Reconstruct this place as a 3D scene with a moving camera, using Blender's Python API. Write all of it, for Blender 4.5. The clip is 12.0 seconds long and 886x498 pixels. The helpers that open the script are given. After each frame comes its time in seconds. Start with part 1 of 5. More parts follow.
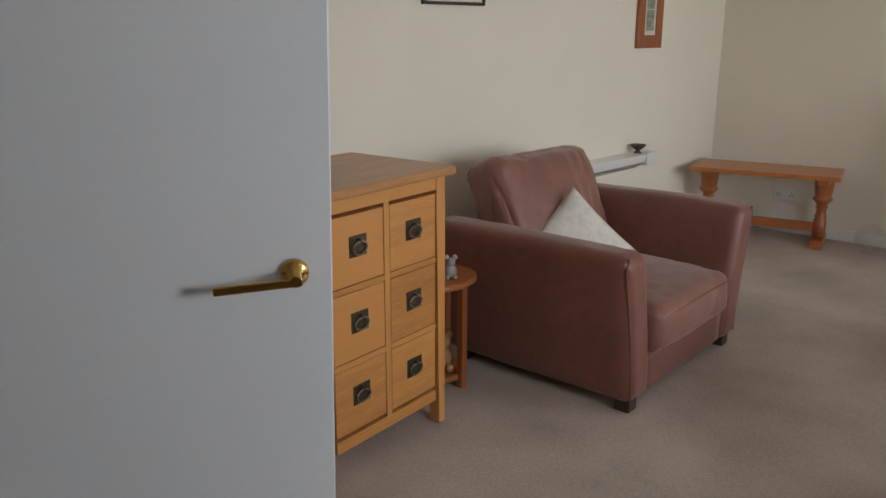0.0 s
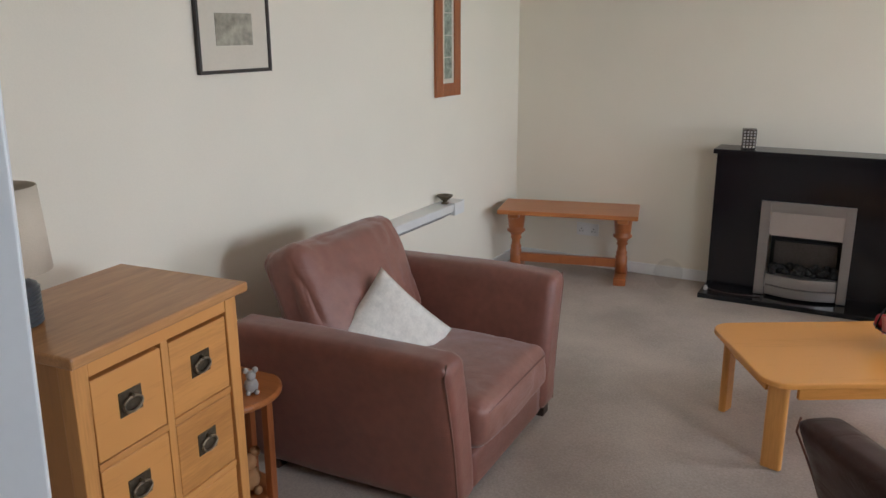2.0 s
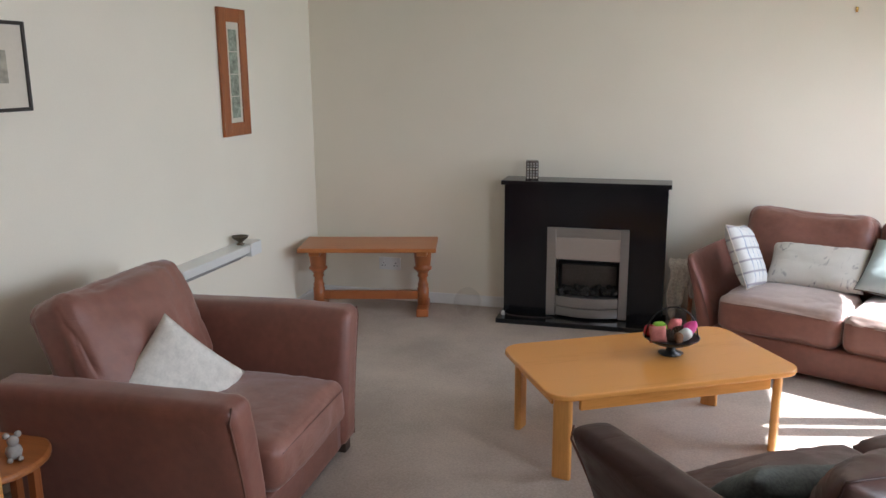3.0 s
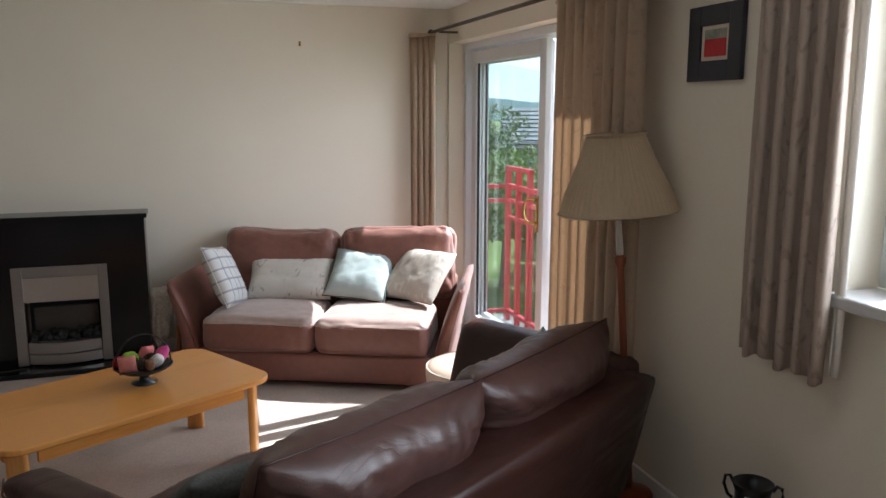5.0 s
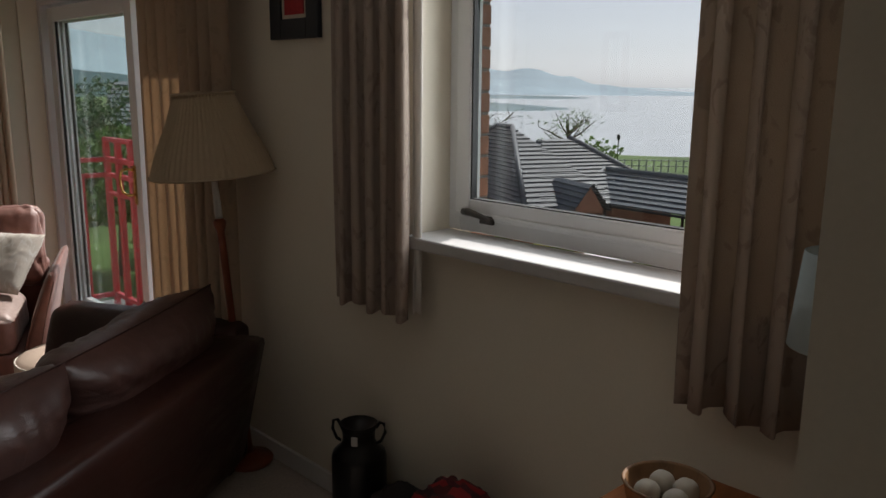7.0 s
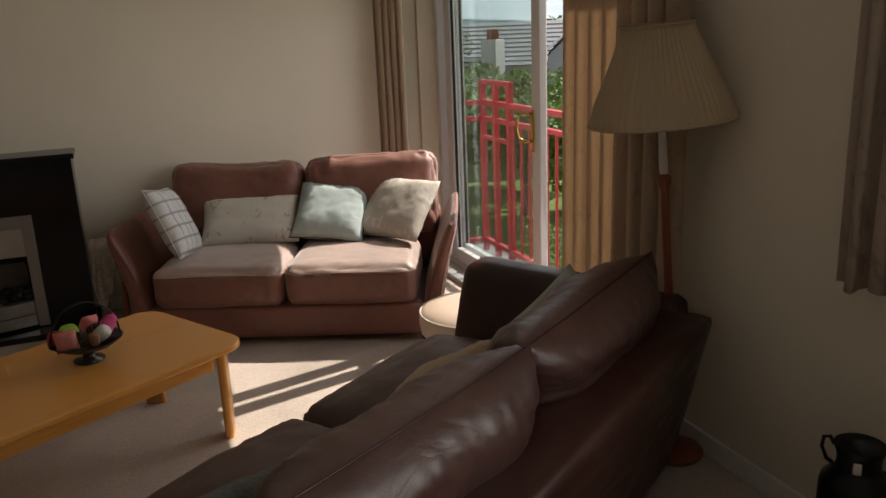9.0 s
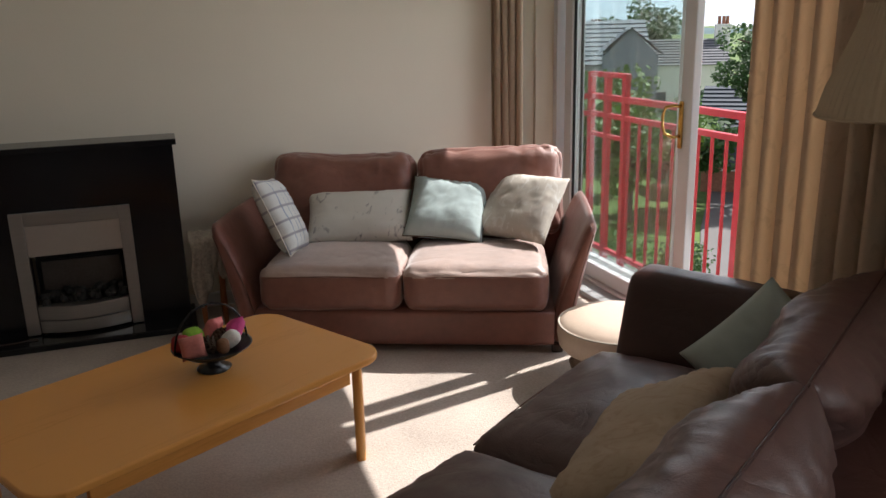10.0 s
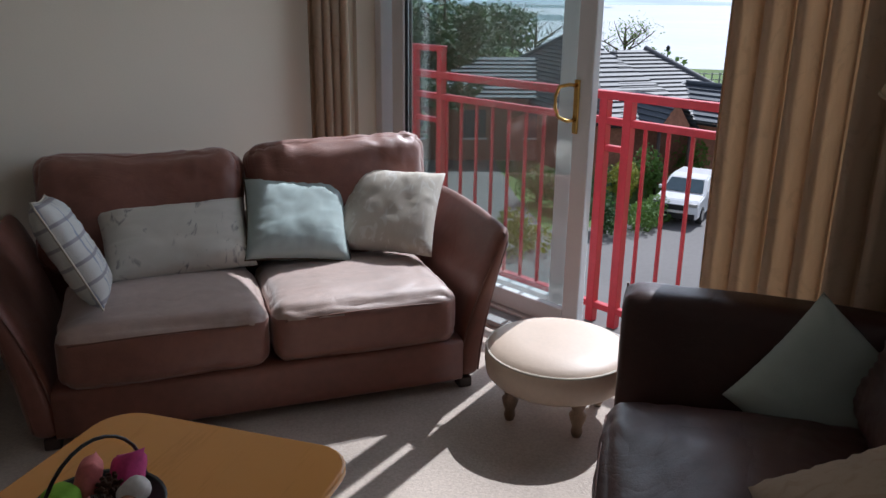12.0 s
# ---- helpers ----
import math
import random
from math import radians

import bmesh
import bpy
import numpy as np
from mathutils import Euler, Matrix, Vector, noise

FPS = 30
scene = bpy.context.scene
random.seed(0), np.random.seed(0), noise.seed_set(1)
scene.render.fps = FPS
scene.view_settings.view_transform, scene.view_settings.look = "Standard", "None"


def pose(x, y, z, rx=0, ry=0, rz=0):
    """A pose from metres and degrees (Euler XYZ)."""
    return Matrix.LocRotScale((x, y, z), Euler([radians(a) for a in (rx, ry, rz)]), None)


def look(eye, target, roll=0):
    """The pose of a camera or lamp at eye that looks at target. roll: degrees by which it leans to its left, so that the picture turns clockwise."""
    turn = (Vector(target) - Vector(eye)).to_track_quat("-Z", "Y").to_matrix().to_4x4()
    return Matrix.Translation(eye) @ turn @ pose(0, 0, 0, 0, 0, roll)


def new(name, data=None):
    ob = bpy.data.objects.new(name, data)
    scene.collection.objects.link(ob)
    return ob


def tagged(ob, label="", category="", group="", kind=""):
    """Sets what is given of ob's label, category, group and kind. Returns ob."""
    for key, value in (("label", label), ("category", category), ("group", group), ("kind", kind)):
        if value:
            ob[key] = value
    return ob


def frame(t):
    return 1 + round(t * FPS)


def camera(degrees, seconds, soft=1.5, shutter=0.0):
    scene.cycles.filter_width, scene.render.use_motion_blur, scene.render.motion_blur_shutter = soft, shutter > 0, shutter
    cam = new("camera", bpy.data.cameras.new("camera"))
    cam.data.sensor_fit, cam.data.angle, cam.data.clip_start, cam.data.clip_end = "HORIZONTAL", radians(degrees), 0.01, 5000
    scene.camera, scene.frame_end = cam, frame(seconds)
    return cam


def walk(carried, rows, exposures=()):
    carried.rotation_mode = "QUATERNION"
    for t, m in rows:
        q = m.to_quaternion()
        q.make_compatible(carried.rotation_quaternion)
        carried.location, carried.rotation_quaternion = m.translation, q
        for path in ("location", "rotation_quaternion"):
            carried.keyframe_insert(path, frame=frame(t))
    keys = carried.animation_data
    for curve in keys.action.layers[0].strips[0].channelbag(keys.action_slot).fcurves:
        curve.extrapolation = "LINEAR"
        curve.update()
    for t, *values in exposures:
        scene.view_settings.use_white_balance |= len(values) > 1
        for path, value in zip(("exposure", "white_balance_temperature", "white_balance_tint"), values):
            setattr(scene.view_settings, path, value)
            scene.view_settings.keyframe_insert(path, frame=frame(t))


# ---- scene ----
cam = camera(58.0, 12.0)
PATH = [
    (0, (-0.32, -0.274, 1.527), (-1.629, 1.141, 0.995), 0.1),
    (0.5, (-0.399, -0.016, 1.592), (-1.596, 1.497, 1.066), -0.0),
    (1, (-0.454, 0.101, 1.648), (-1.59, 1.661, 1.123), 0.1),
    (1.5, (-0.525, 0.098, 1.769), (-1.571, 1.718, 1.242), -0.1),
    (2, (-0.523, 0.062, 1.813), (-1.46, 1.749, 1.289), -0.3),
    (2.5, (-0.47, 0.068, 1.808), (-1.233, 1.85, 1.315), -0.3),
    (2.7, (-0.439, 0.083, 1.801), (-1.116, 1.906, 1.334), -0.4),
    (4.3, (-0.218, 0.121, 1.752), (-0.019, 2.082, 1.414), 0.2),
    (4.5, (-0.193, 0.121, 1.747), (0.114, 2.068, 1.406), 0.1),
    (5, (-0.089, 0.093, 1.726), (0.512, 1.969, 1.377), 0.0),
    (5.5, (-0.014, 0.066, 1.706), (0.93, 1.793, 1.348), 0.0),
    (6, (0.018, 0.042, 1.688), (1.207, 1.609, 1.323), 0.3),
    (6.5, (0.048, 0.062, 1.679), (1.376, 1.504, 1.286), 0.4),
    (6.7, (0.052, 0.057, 1.662), (1.423, 1.459, 1.266), 0.5),
    (8.3, (-0.151, 0.335, 1.652), (0.985, 1.901, 1.142), -1.6),
    (8.5, (-0.141, 0.445, 1.652), (0.888, 2.079, 1.132), -2.0),
    (9, (-0.105, 0.765, 1.64), (0.605, 2.555, 1.103), -2.4),
    (9.5, (-0.27, 1.037, 1.586), (0.292, 2.88, 1.051), -2.1),
    (10, (-0.406, 1.295, 1.56), (0.217, 3.118, 1.026), -1.5),
    (10.5, (-0.511, 1.591, 1.52), (0.231, 3.369, 0.984), -0.6),
    (11, (-0.595, 1.92, 1.516), (0.247, 3.649, 0.968), 0.2),
    (11.5, (-0.725, 2.193, 1.53), (0.343, 3.776, 0.936), 0.5),
    (12, (-0.784, 2.523, 1.526), (0.525, 3.906, 0.916), 0.7),
]
EXPOSURES = [(0.0, 1.76, 6300, 10), (0.5, 1.85, 6300, 10), (1.0, 1.95, 6250, 10), (2.5, 2.08, 5850, 10), (4.5, 1.53, 5850, 10), (5.5, 0.92, 6300, 10), (6.5, -0.2, 6650, 12), (8.4, -0.13, 6850, 12), (9.0, 0.34, 7350, 12), (9.5, 0.6, 7000, 12), (10.5, 0.71, 6150, 10), (11.5, 0.38, 5800, 10), (12.0, 0.04, 5750, 10)]
walk(cam, [(t, look(eye, target, roll)) for t, eye, target, roll in PATH], EXPOSURES)

# ---- world, sun, sky ----
SUN_EL, SUN_AZ = 46.5, math.degrees(math.atan2(0.974, 0.228))
world = bpy.data.worlds.new("sky")
scene.world = world
world.use_nodes = True
sky = world.node_tree.nodes.new("ShaderNodeTexSky")
sky.sky_type = "NISHITA"
sky.sun_disc = False
sky.sun_elevation = radians(SUN_EL)
sky.sun_rotation = radians(SUN_AZ)
sky.dust_density = 0.8
haze = world.node_tree.nodes.new("ShaderNodeHueSaturation")
haze.inputs["Saturation"].default_value, haze.inputs["Value"].default_value = 0.22, 0.95
world.node_tree.links.new(sky.outputs[0], haze.inputs["Color"])
cool = world.node_tree.nodes.new("ShaderNodeMix")
cool.data_type, cool.blend_type = "RGBA", "MULTIPLY"
cool.inputs[0].default_value = 1.0
cool.inputs[7].default_value = (0.97, 0.98, 1.08, 1)
world.node_tree.links.new(haze.outputs[0], cool.inputs[6])
world.node_tree.links.new(cool.outputs[2], world.node_tree.nodes["Background"].inputs[0])
world.node_tree.nodes["Background"].inputs[1].default_value = 0.135

sun_dir = Vector((math.sin(radians(SUN_AZ)) * math.cos(radians(SUN_EL)), math.cos(radians(SUN_AZ)) * math.cos(radians(SUN_EL)), math.sin(radians(SUN_EL))))
sun_data = bpy.data.lights.new("sun", "SUN")
sun_data.energy, sun_data.angle, sun_data.color = 5.0, radians(0.5), (1.0, 0.965, 0.93)
sun = new("sun", sun_data)
sun.matrix_world = look(sun_dir * 60, (0, 0, 0))


def area_lamp(name, eye, target, w, h, power, colour, spread):
    d = bpy.data.lights.new(name, "AREA")
    d.shape, d.size, d.size_y, d.energy, d.color, d.spread = "RECTANGLE", w, h, power, colour, radians(spread)
    ob = new(name, d)
    ob.matrix_world = look(eye, target)
    return ob


area_lamp("door_daylight", (1.915, 4.90, 1.12), (0, 4.80, 0.85), 1.9, 1.9, 7, (0.93, 0.97, 1.0), 125)
area_lamp("window_daylight", (1.945, 1.25, 1.72), (0, 1.45, 1.45), 1.4, 0.8, 14, (0.93, 0.97, 1.0), 150)


# ---- materials ----
def material(name, colour, rough=0.6, metal=0.0, vary=0.12, scale=6.0, fine=60.0, bump=0.15, stretch=(1, 1, 1), bump_scale=None, rand=0.0, spec=None, hue=None, coords="Object"):
    """Principled material with colour variation at two scales and a fine bump."""
    m = bpy.data.materials.new(name)
    m.use_nodes = True
    n, l = m.node_tree.nodes, m.node_tree.links
    p = n["Principled BSDF"]
    p.inputs["Roughness"].default_value, p.inputs["Metallic"].default_value = rough, metal
    if spec is not None:
        p.inputs["Specular IOR Level"].default_value = spec
    tc = n.new("ShaderNodeTexCoord")
    mp = n.new("ShaderNodeMapping")
    mp.inputs["Scale"].default_value = stretch
    l.new(tc.outputs[coords], mp.inputs[0])
    a, b = n.new("ShaderNodeTexNoise"), n.new("ShaderNodeTexNoise")
    a.inputs["Scale"].default_value, a.inputs["Detail"].default_value = scale, 4
    b.inputs["Scale"].default_value, b.inputs["Detail"].default_value = fine, 3
    l.new(mp.outputs[0], a.inputs["Vector"])
    l.new(mp.outputs[0], b.inputs["Vector"])
    mix = n.new("ShaderNodeMath")
    mix.operation = "MULTIPLY_ADD"
    mix.inputs[1].default_value = 0.6
    l.new(a.outputs["Fac"], mix.inputs[0])
    half = n.new("ShaderNodeMath")
    half.operation = "MULTIPLY"
    half.inputs[1].default_value = 0.4
    l.new(b.outputs["Fac"], half.inputs[0])
    l.new(half.outputs[0], mix.inputs[2])
    value = mix.outputs[0]
    if rand:
        info = n.new("ShaderNodeObjectInfo")
        r = n.new("ShaderNodeMath")
        r.operation = "MULTIPLY_ADD"
        r.inputs[1].default_value = rand
        l.new(info.outputs["Random"], r.inputs[0])
        l.new(value, r.inputs[2])
        value = r.outputs[0]
    ramp = n.new("ShaderNodeValToRGB")
    lo = [c * (1 - vary) for c in colour]
    hi = [min(1, c * (1 + vary)) for c in colour]
    if hue:
        lo = hue
    ramp.color_ramp.elements[0].position, ramp.color_ramp.elements[0].color = 0.35, (*lo, 1)
    ramp.color_ramp.elements[1].position, ramp.color_ramp.elements[1].color = 0.68, (*hi, 1)
    l.new(value, ramp.inputs[0])
    l.new(ramp.outputs[0], p.inputs["Base Color"])
    if bump:
        bn = n.new("ShaderNodeBump")
        bn.inputs["Strength"].default_value, bn.inputs["Distance"].default_value = bump, 0.004
        src = b
        if bump_scale:
            src = n.new("ShaderNodeTexNoise")
            src.inputs["Scale"].default_value, src.inputs["Detail"].default_value = bump_scale, 5
            l.new(mp.outputs[0], src.inputs["Vector"])
        l.new(src.outputs["Fac"], bn.inputs["Height"])
        l.new(bn.outputs[0], p.inputs["Normal"])
    return m


def wood(name, dark, light, rough=0.38, along="x", scale=1.0, rand=0.25, bands=5.0):
    """Timber: noise pulled out along the grain."""
    st = {"x": (1.2, 14, 14), "y": (14, 1.2, 14), "z": (14, 14, 1.2)}[along]
    m = material(name, light, rough, vary=0.1, scale=bands * 0.35 * scale, fine=9 * scale, bump=0.06, stretch=st, rand=rand, hue=dark)
    return m


MAT = {}
MAT["wall"] = material("magnolia_emulsion", (0.80, 0.74, 0.625), 0.85, vary=0.03, scale=1.5, fine=140, bump=0.10)
MAT["ceiling"] = material("ceiling_paint", (0.86, 0.84, 0.80), 0.9, vary=0.02, bump=0.05)
MAT["white_paint"] = material("white_gloss_paint", (0.78, 0.77, 0.75), 0.35, vary=0.03, bump=0.03)
MAT["sill"] = material("off_white_sill_paint", (0.56, 0.555, 0.55), 0.45, vary=0.04, bump=0.03)
MAT["upvc"] = material("white_upvc", (0.70, 0.71, 0.72), 0.28, vary=0.02, bump=0.02)
MAT["door"] = material("white_door_paint", (0.72, 0.74, 0.77), 0.4, vary=0.02, scale=2, bump=0.04)
MAT["carpet"] = material("beige_carpet", (0.49, 0.42, 0.365), 0.98, vary=0.2, scale=2.2, fine=90, bump=0.6, bump_scale=120, spec=0.1)
MAT["carpet"].node_tree.nodes["Mapping"].inputs["Rotation"].default_value = (0.3, 0.2, 0.6)
MAT["oak"] = wood("oak_veneer", (0.40, 0.165, 0.042), (0.57, 0.26, 0.072), 0.42, "y", rand=0.3, bands=3)
MAT["oak_z"] = wood("oak_upright", (0.40, 0.17, 0.045), (0.56, 0.26, 0.075), 0.42, "z")
MAT["oak_side"] = wood("oak_side_panel", (0.38, 0.165, 0.045), (0.46, 0.205, 0.058), 0.45, "z")
MAT["oak_top"] = wood("oak_top", (0.36, 0.16, 0.055), (0.50, 0.25, 0.095), 0.3, "y")
MAT["beech"] = wood("beech_varnished", (0.49, 0.20, 0.04), (0.63, 0.28, 0.068), 0.24, "x", bands=3)
MAT["beech_z"] = wood("beech_leg", (0.52, 0.235, 0.05), (0.65, 0.31, 0.085), 0.3, "z", bands=3)
MAT["mahogany"] = wood("reddish_hardwood", (0.30, 0.095, 0.03), (0.44, 0.16, 0.05), 0.3, "x")
MAT["mahogany_z"] = wood("reddish_hardwood_turned", (0.23, 0.065, 0.02), (0.34, 0.11, 0.035), 0.3, "z")
MAT["lampwood"] = wood("dark_red_lamp_wood", (0.13, 0.03, 0.015), (0.22, 0.055, 0.025), 0.3, "z")


def leather(name, colour, rough, grain, crease, size, sheen=0.0, spec=0.5, vary=0.18, coat=0.0):
    """Hide: cloudy colour, a fine pebble grain and a net of soft creases."""
    m = material(name, colour, rough, vary=vary, scale=3.0, fine=26, bump=grain, bump_scale=210, spec=spec)
    n, l = m.node_tree.nodes, m.node_tree.links
    p = n["Principled BSDF"]
    fine = p.inputs["Normal"].links[0].from_node
    tc, mp = n.new("ShaderNodeTexCoord"), n.new("ShaderNodeMapping")
    mp.inputs["Scale"].default_value = (0.7, 1.0, 1.5)
    l.new(tc.outputs["Object"], mp.inputs[0])
    a = n.new("ShaderNodeTexNoise")
    a.inputs["Scale"].default_value, a.inputs["Detail"].default_value, a.inputs["Distortion"].default_value = size, 3, 1.2
    l.new(mp.outputs[0], a.inputs["Vector"])
    ridge = n.new("ShaderNodeMath")
    ridge.operation = "SUBTRACT"
    ridge.inputs[1].default_value = 0.5
    l.new(a.outputs["Fac"], ridge.inputs[0])
    fold = n.new("ShaderNodeMath")
    fold.operation = "ABSOLUTE"
    l.new(ridge.outputs[0], fold.inputs[0])
    root = n.new("ShaderNodeMath")
    root.operation = "POWER"
    root.inputs[1].default_value = 0.6
    l.new(fold.outputs[0], root.inputs[0])
    bn = n.new("ShaderNodeBump")
    bn.inputs["Strength"].default_value, bn.inputs["Distance"].default_value = crease, 0.012
    l.new(root.outputs[0], bn.inputs["Height"])
    l.new(fine.outputs[0], bn.inputs["Normal"])
    l.new(bn.outputs[0], p.inputs["Normal"])
    wear = n.new("ShaderNodeMapRange")
    wear.inputs["From Min"].default_value, wear.inputs["From Max"].default_value = 0.0, 0.25
    wear.inputs["To Min"].default_value, wear.inputs["To Max"].default_value = rough + 0.12, rough - 0.04
    l.new(fold.outputs[0], wear.inputs["Value"])
    l.new(wear.outputs[0], p.inputs["Roughness"])
    p.inputs["Sheen Weight"].default_value, p.inputs["Sheen Roughness"].default_value = sheen, 0.45
    p.inputs["Coat Weight"].default_value, p.inputs["Coat Roughness"].default_value, p.inputs["Coat IOR"].default_value = coat, 0.5, 1.9
    l.new(bn.outputs[0], p.inputs["Coat Normal"])
    return m


MAT["leather"] = leather("red_brown_leather", (0.200, 0.068, 0.045), 0.42, 0.16, 0.16, 3.5, 0.2, coat=0.15)
MAT["leather_worn"] = leather("red_brown_leather_worn", (0.225, 0.085, 0.058), 0.44, 0.2, 0.22, 5.0, 0.3, coat=0.25)
# Paler copy of the leather: sunlight and sky sheen put into its colour.
MAT["leather_sunlit"] = leather("sunlit_red_brown_leather", (0.40, 0.275, 0.23), 0.48, 0.2, 0.22, 5.0, 0.6, 0.8, coat=0.4)
MAT["leather_dark"] = leather("dark_brown_leather", (0.038, 0.0125, 0.009), 0.33, 0.16, 0.25, 4.0, 0.0, 0.4)
MAT["leather_brown"] = leather("brown_leather_cushions", (0.080, 0.036, 0.029), 0.34, 0.2, 0.34, 4.0, 0.0, 0.6, 0.25)
MAT["piping"] = material("leather_piping", (0.16, 0.07, 0.05), 0.45, vary=0.08)
MAT["foot"] = material("dark_wood_foot", (0.045, 0.025, 0.018), 0.4)
MAT["black_gloss"] = material("black_lacquer", (0.008, 0.008, 0.010), 0.16, vary=0.2, bump=0.01)
MAT["granite"] = material("black_hearth", (0.012, 0.012, 0.014), 0.18, vary=0.5, fine=200, bump=0.02)
MAT["steel"] = material("brushed_steel", (0.42, 0.41, 0.40), 0.34, 0.9, vary=0.05, fine=40, stretch=(1, 1, 30), bump=0.04)
MAT["steel_panel"] = material("satin_steel_panel", (0.55, 0.50, 0.46), 0.42, 0.75, vary=0.03, bump=0.02)
MAT["coal"] = material("fire_coal", (0.025, 0.023, 0.022), 0.8, vary=0.5, fine=30, bump=0.5)
MAT["dark_void"] = material("fire_back", (0.02, 0.018, 0.017), 0.6)
MAT["fire_panel"] = material("smoked_fire_panel", (0.10, 0.085, 0.075), 0.4, 0.3, vary=0.2)
MAT["brass"] = material("polished_brass", (0.63, 0.40, 0.13), 0.22, 1.0, vary=0.1, bump=0.02)
MAT["bronze"] = material("antique_bronze", (0.11, 0.085, 0.055), 0.42, 0.7, vary=0.4, fine=90, bump=0.2)
MAT["ring"] = material("worn_bronze_ring", (0.26, 0.21, 0.15), 0.35, 0.8, vary=0.3, fine=90, bump=0.1)
MAT["red_paint"] = material("red_railing_paint", (0.56, 0.035, 0.05), 0.42, vary=0.1, bump=0.05)
MAT["cream_fabric"] = material("cream_cotton", (0.62, 0.57, 0.49), 0.9, vary=0.06, fine=300, bump=0.4, bump_scale=420)
MAT["ottoman"] = material("pale_tan_leather", (0.60, 0.47, 0.37), 0.5, vary=0.05, bump=0.1)
MAT["limed_wood"] = wood("greyish_turned_wood", (0.15, 0.095, 0.06), (0.27, 0.18, 0.115), 0.45, "z")
MAT["sage"] = material("sage_green_cotton", (0.43, 0.515, 0.51), 0.9, vary=0.05, fine=300, bump=0.3, bump_scale=380)
MAT["ivory"] = material("ivory_damask", (0.66, 0.62, 0.56), 0.75, vary=0.12, scale=26, fine=90, bump=0.35, bump_scale=28)
MAT["lining"] = material("curtain_lining", (0.78, 0.74, 0.68), 0.9, vary=0.03)
MAT["black_frame"] = material("black_frame_paint", (0.026, 0.018, 0.013), 0.4, vary=0.2)
MAT["navy_frame"] = material("navy_frame_paint", (0.010, 0.013, 0.022), 0.4, vary=0.2)
MAT["mount"] = material("cream_mount_card", (0.66, 0.60, 0.50), 0.9, vary=0.03)
MAT["blackpot"] = material("black_iron", (0.010, 0.010, 0.011), 0.3, 0.3, vary=0.3)
MAT["shade"] = material("cream_pleated_shade", (0.50, 0.40, 0.28), 0.9, vary=0.05)
MAT["brick"] = material("red_brick_wall", (0.34, 0.155, 0.10), 0.9, vary=0.2, fine=12, bump=0.3)
MAT["roof"] = material("slate_grey_tile", (0.115, 0.12, 0.13), 0.6, vary=0.12, scale=0.8, fine=8, bump=0.2)
MAT["roof_pale"] = material("pale_slate_tile", (0.24, 0.26, 0.28), 0.6, vary=0.12, scale=0.8, fine=8, bump=0.2)
MAT["render_grey"] = material("grey_house_render", (0.40, 0.42, 0.45), 0.85, vary=0.06)
MAT["roof_blue"] = material("blue_grey_tile", (0.07, 0.085, 0.105), 0.6, vary=0.12, scale=0.8, fine=8, bump=0.2)
MAT["asphalt"] = material("road_surface", (0.17, 0.16, 0.155), 0.9, vary=0.1, scale=0.4, fine=10, bump=0.2)
MAT["grass"] = material("lawn_ground", (0.10, 0.165, 0.035), 0.95, vary=0.4, scale=0.12, fine=2.5, bump=0.4)
MAT["leaf"] = material("green_leaf", (0.10, 0.19, 0.035), 0.6, vary=0.5, scale=1.4, fine=6, bump=0.0)
MAT["leaf_dark"] = material("dark_green_leaf", (0.045, 0.105, 0.03), 0.6, vary=0.5, scale=1.4, fine=6, bump=0.0)
MAT["leaf_yellow"] = material("yellow_green_leaf", (0.26, 0.28, 0.03), 0.6, vary=0.4, scale=1.4, fine=6, bump=0.0)
MAT["leaf_red"] = material("reddish_leaf", (0.16, 0.07, 0.035), 0.6, vary=0.5, scale=1.4, fine=6, bump=0.0)
MAT["bark"] = material("tree_bark", (0.12, 0.09, 0.065), 0.9, vary=0.3, bump=0.4)
MAT["render"] = material("white_house_render", (0.74, 0.73, 0.70), 0.85, vary=0.04)
MAT["car_white"] = material("white_car_paint", (0.78, 0.79, 0.80), 0.2, vary=0.02, bump=0)
MAT["car_glass"] = material("dark_car_glass", (0.06, 0.09, 0.11), 0.08, vary=0.1, bump=0)
MAT["rubber"] = material("black_rubber", (0.02, 0.02, 0.02), 0.8)
MAT["plastic_white"] = material("white_plastic", (0.74, 0.73, 0.70), 0.4, vary=0.03, bump=0.02)
MAT["grille"] = material("grey_grille", (0.32, 0.33, 0.33), 0.5, vary=0.2)
# Aerial haze is mixed into these three base colours, turning them bluish.
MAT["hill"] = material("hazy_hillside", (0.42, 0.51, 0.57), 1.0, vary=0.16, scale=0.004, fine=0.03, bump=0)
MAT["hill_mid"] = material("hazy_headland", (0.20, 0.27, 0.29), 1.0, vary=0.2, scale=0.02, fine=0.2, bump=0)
MAT["hill_near"] = material("hazy_wooded_hillside", (0.075, 0.13, 0.14), 1.0, vary=0.3, scale=0.02, fine=0.2, bump=0)


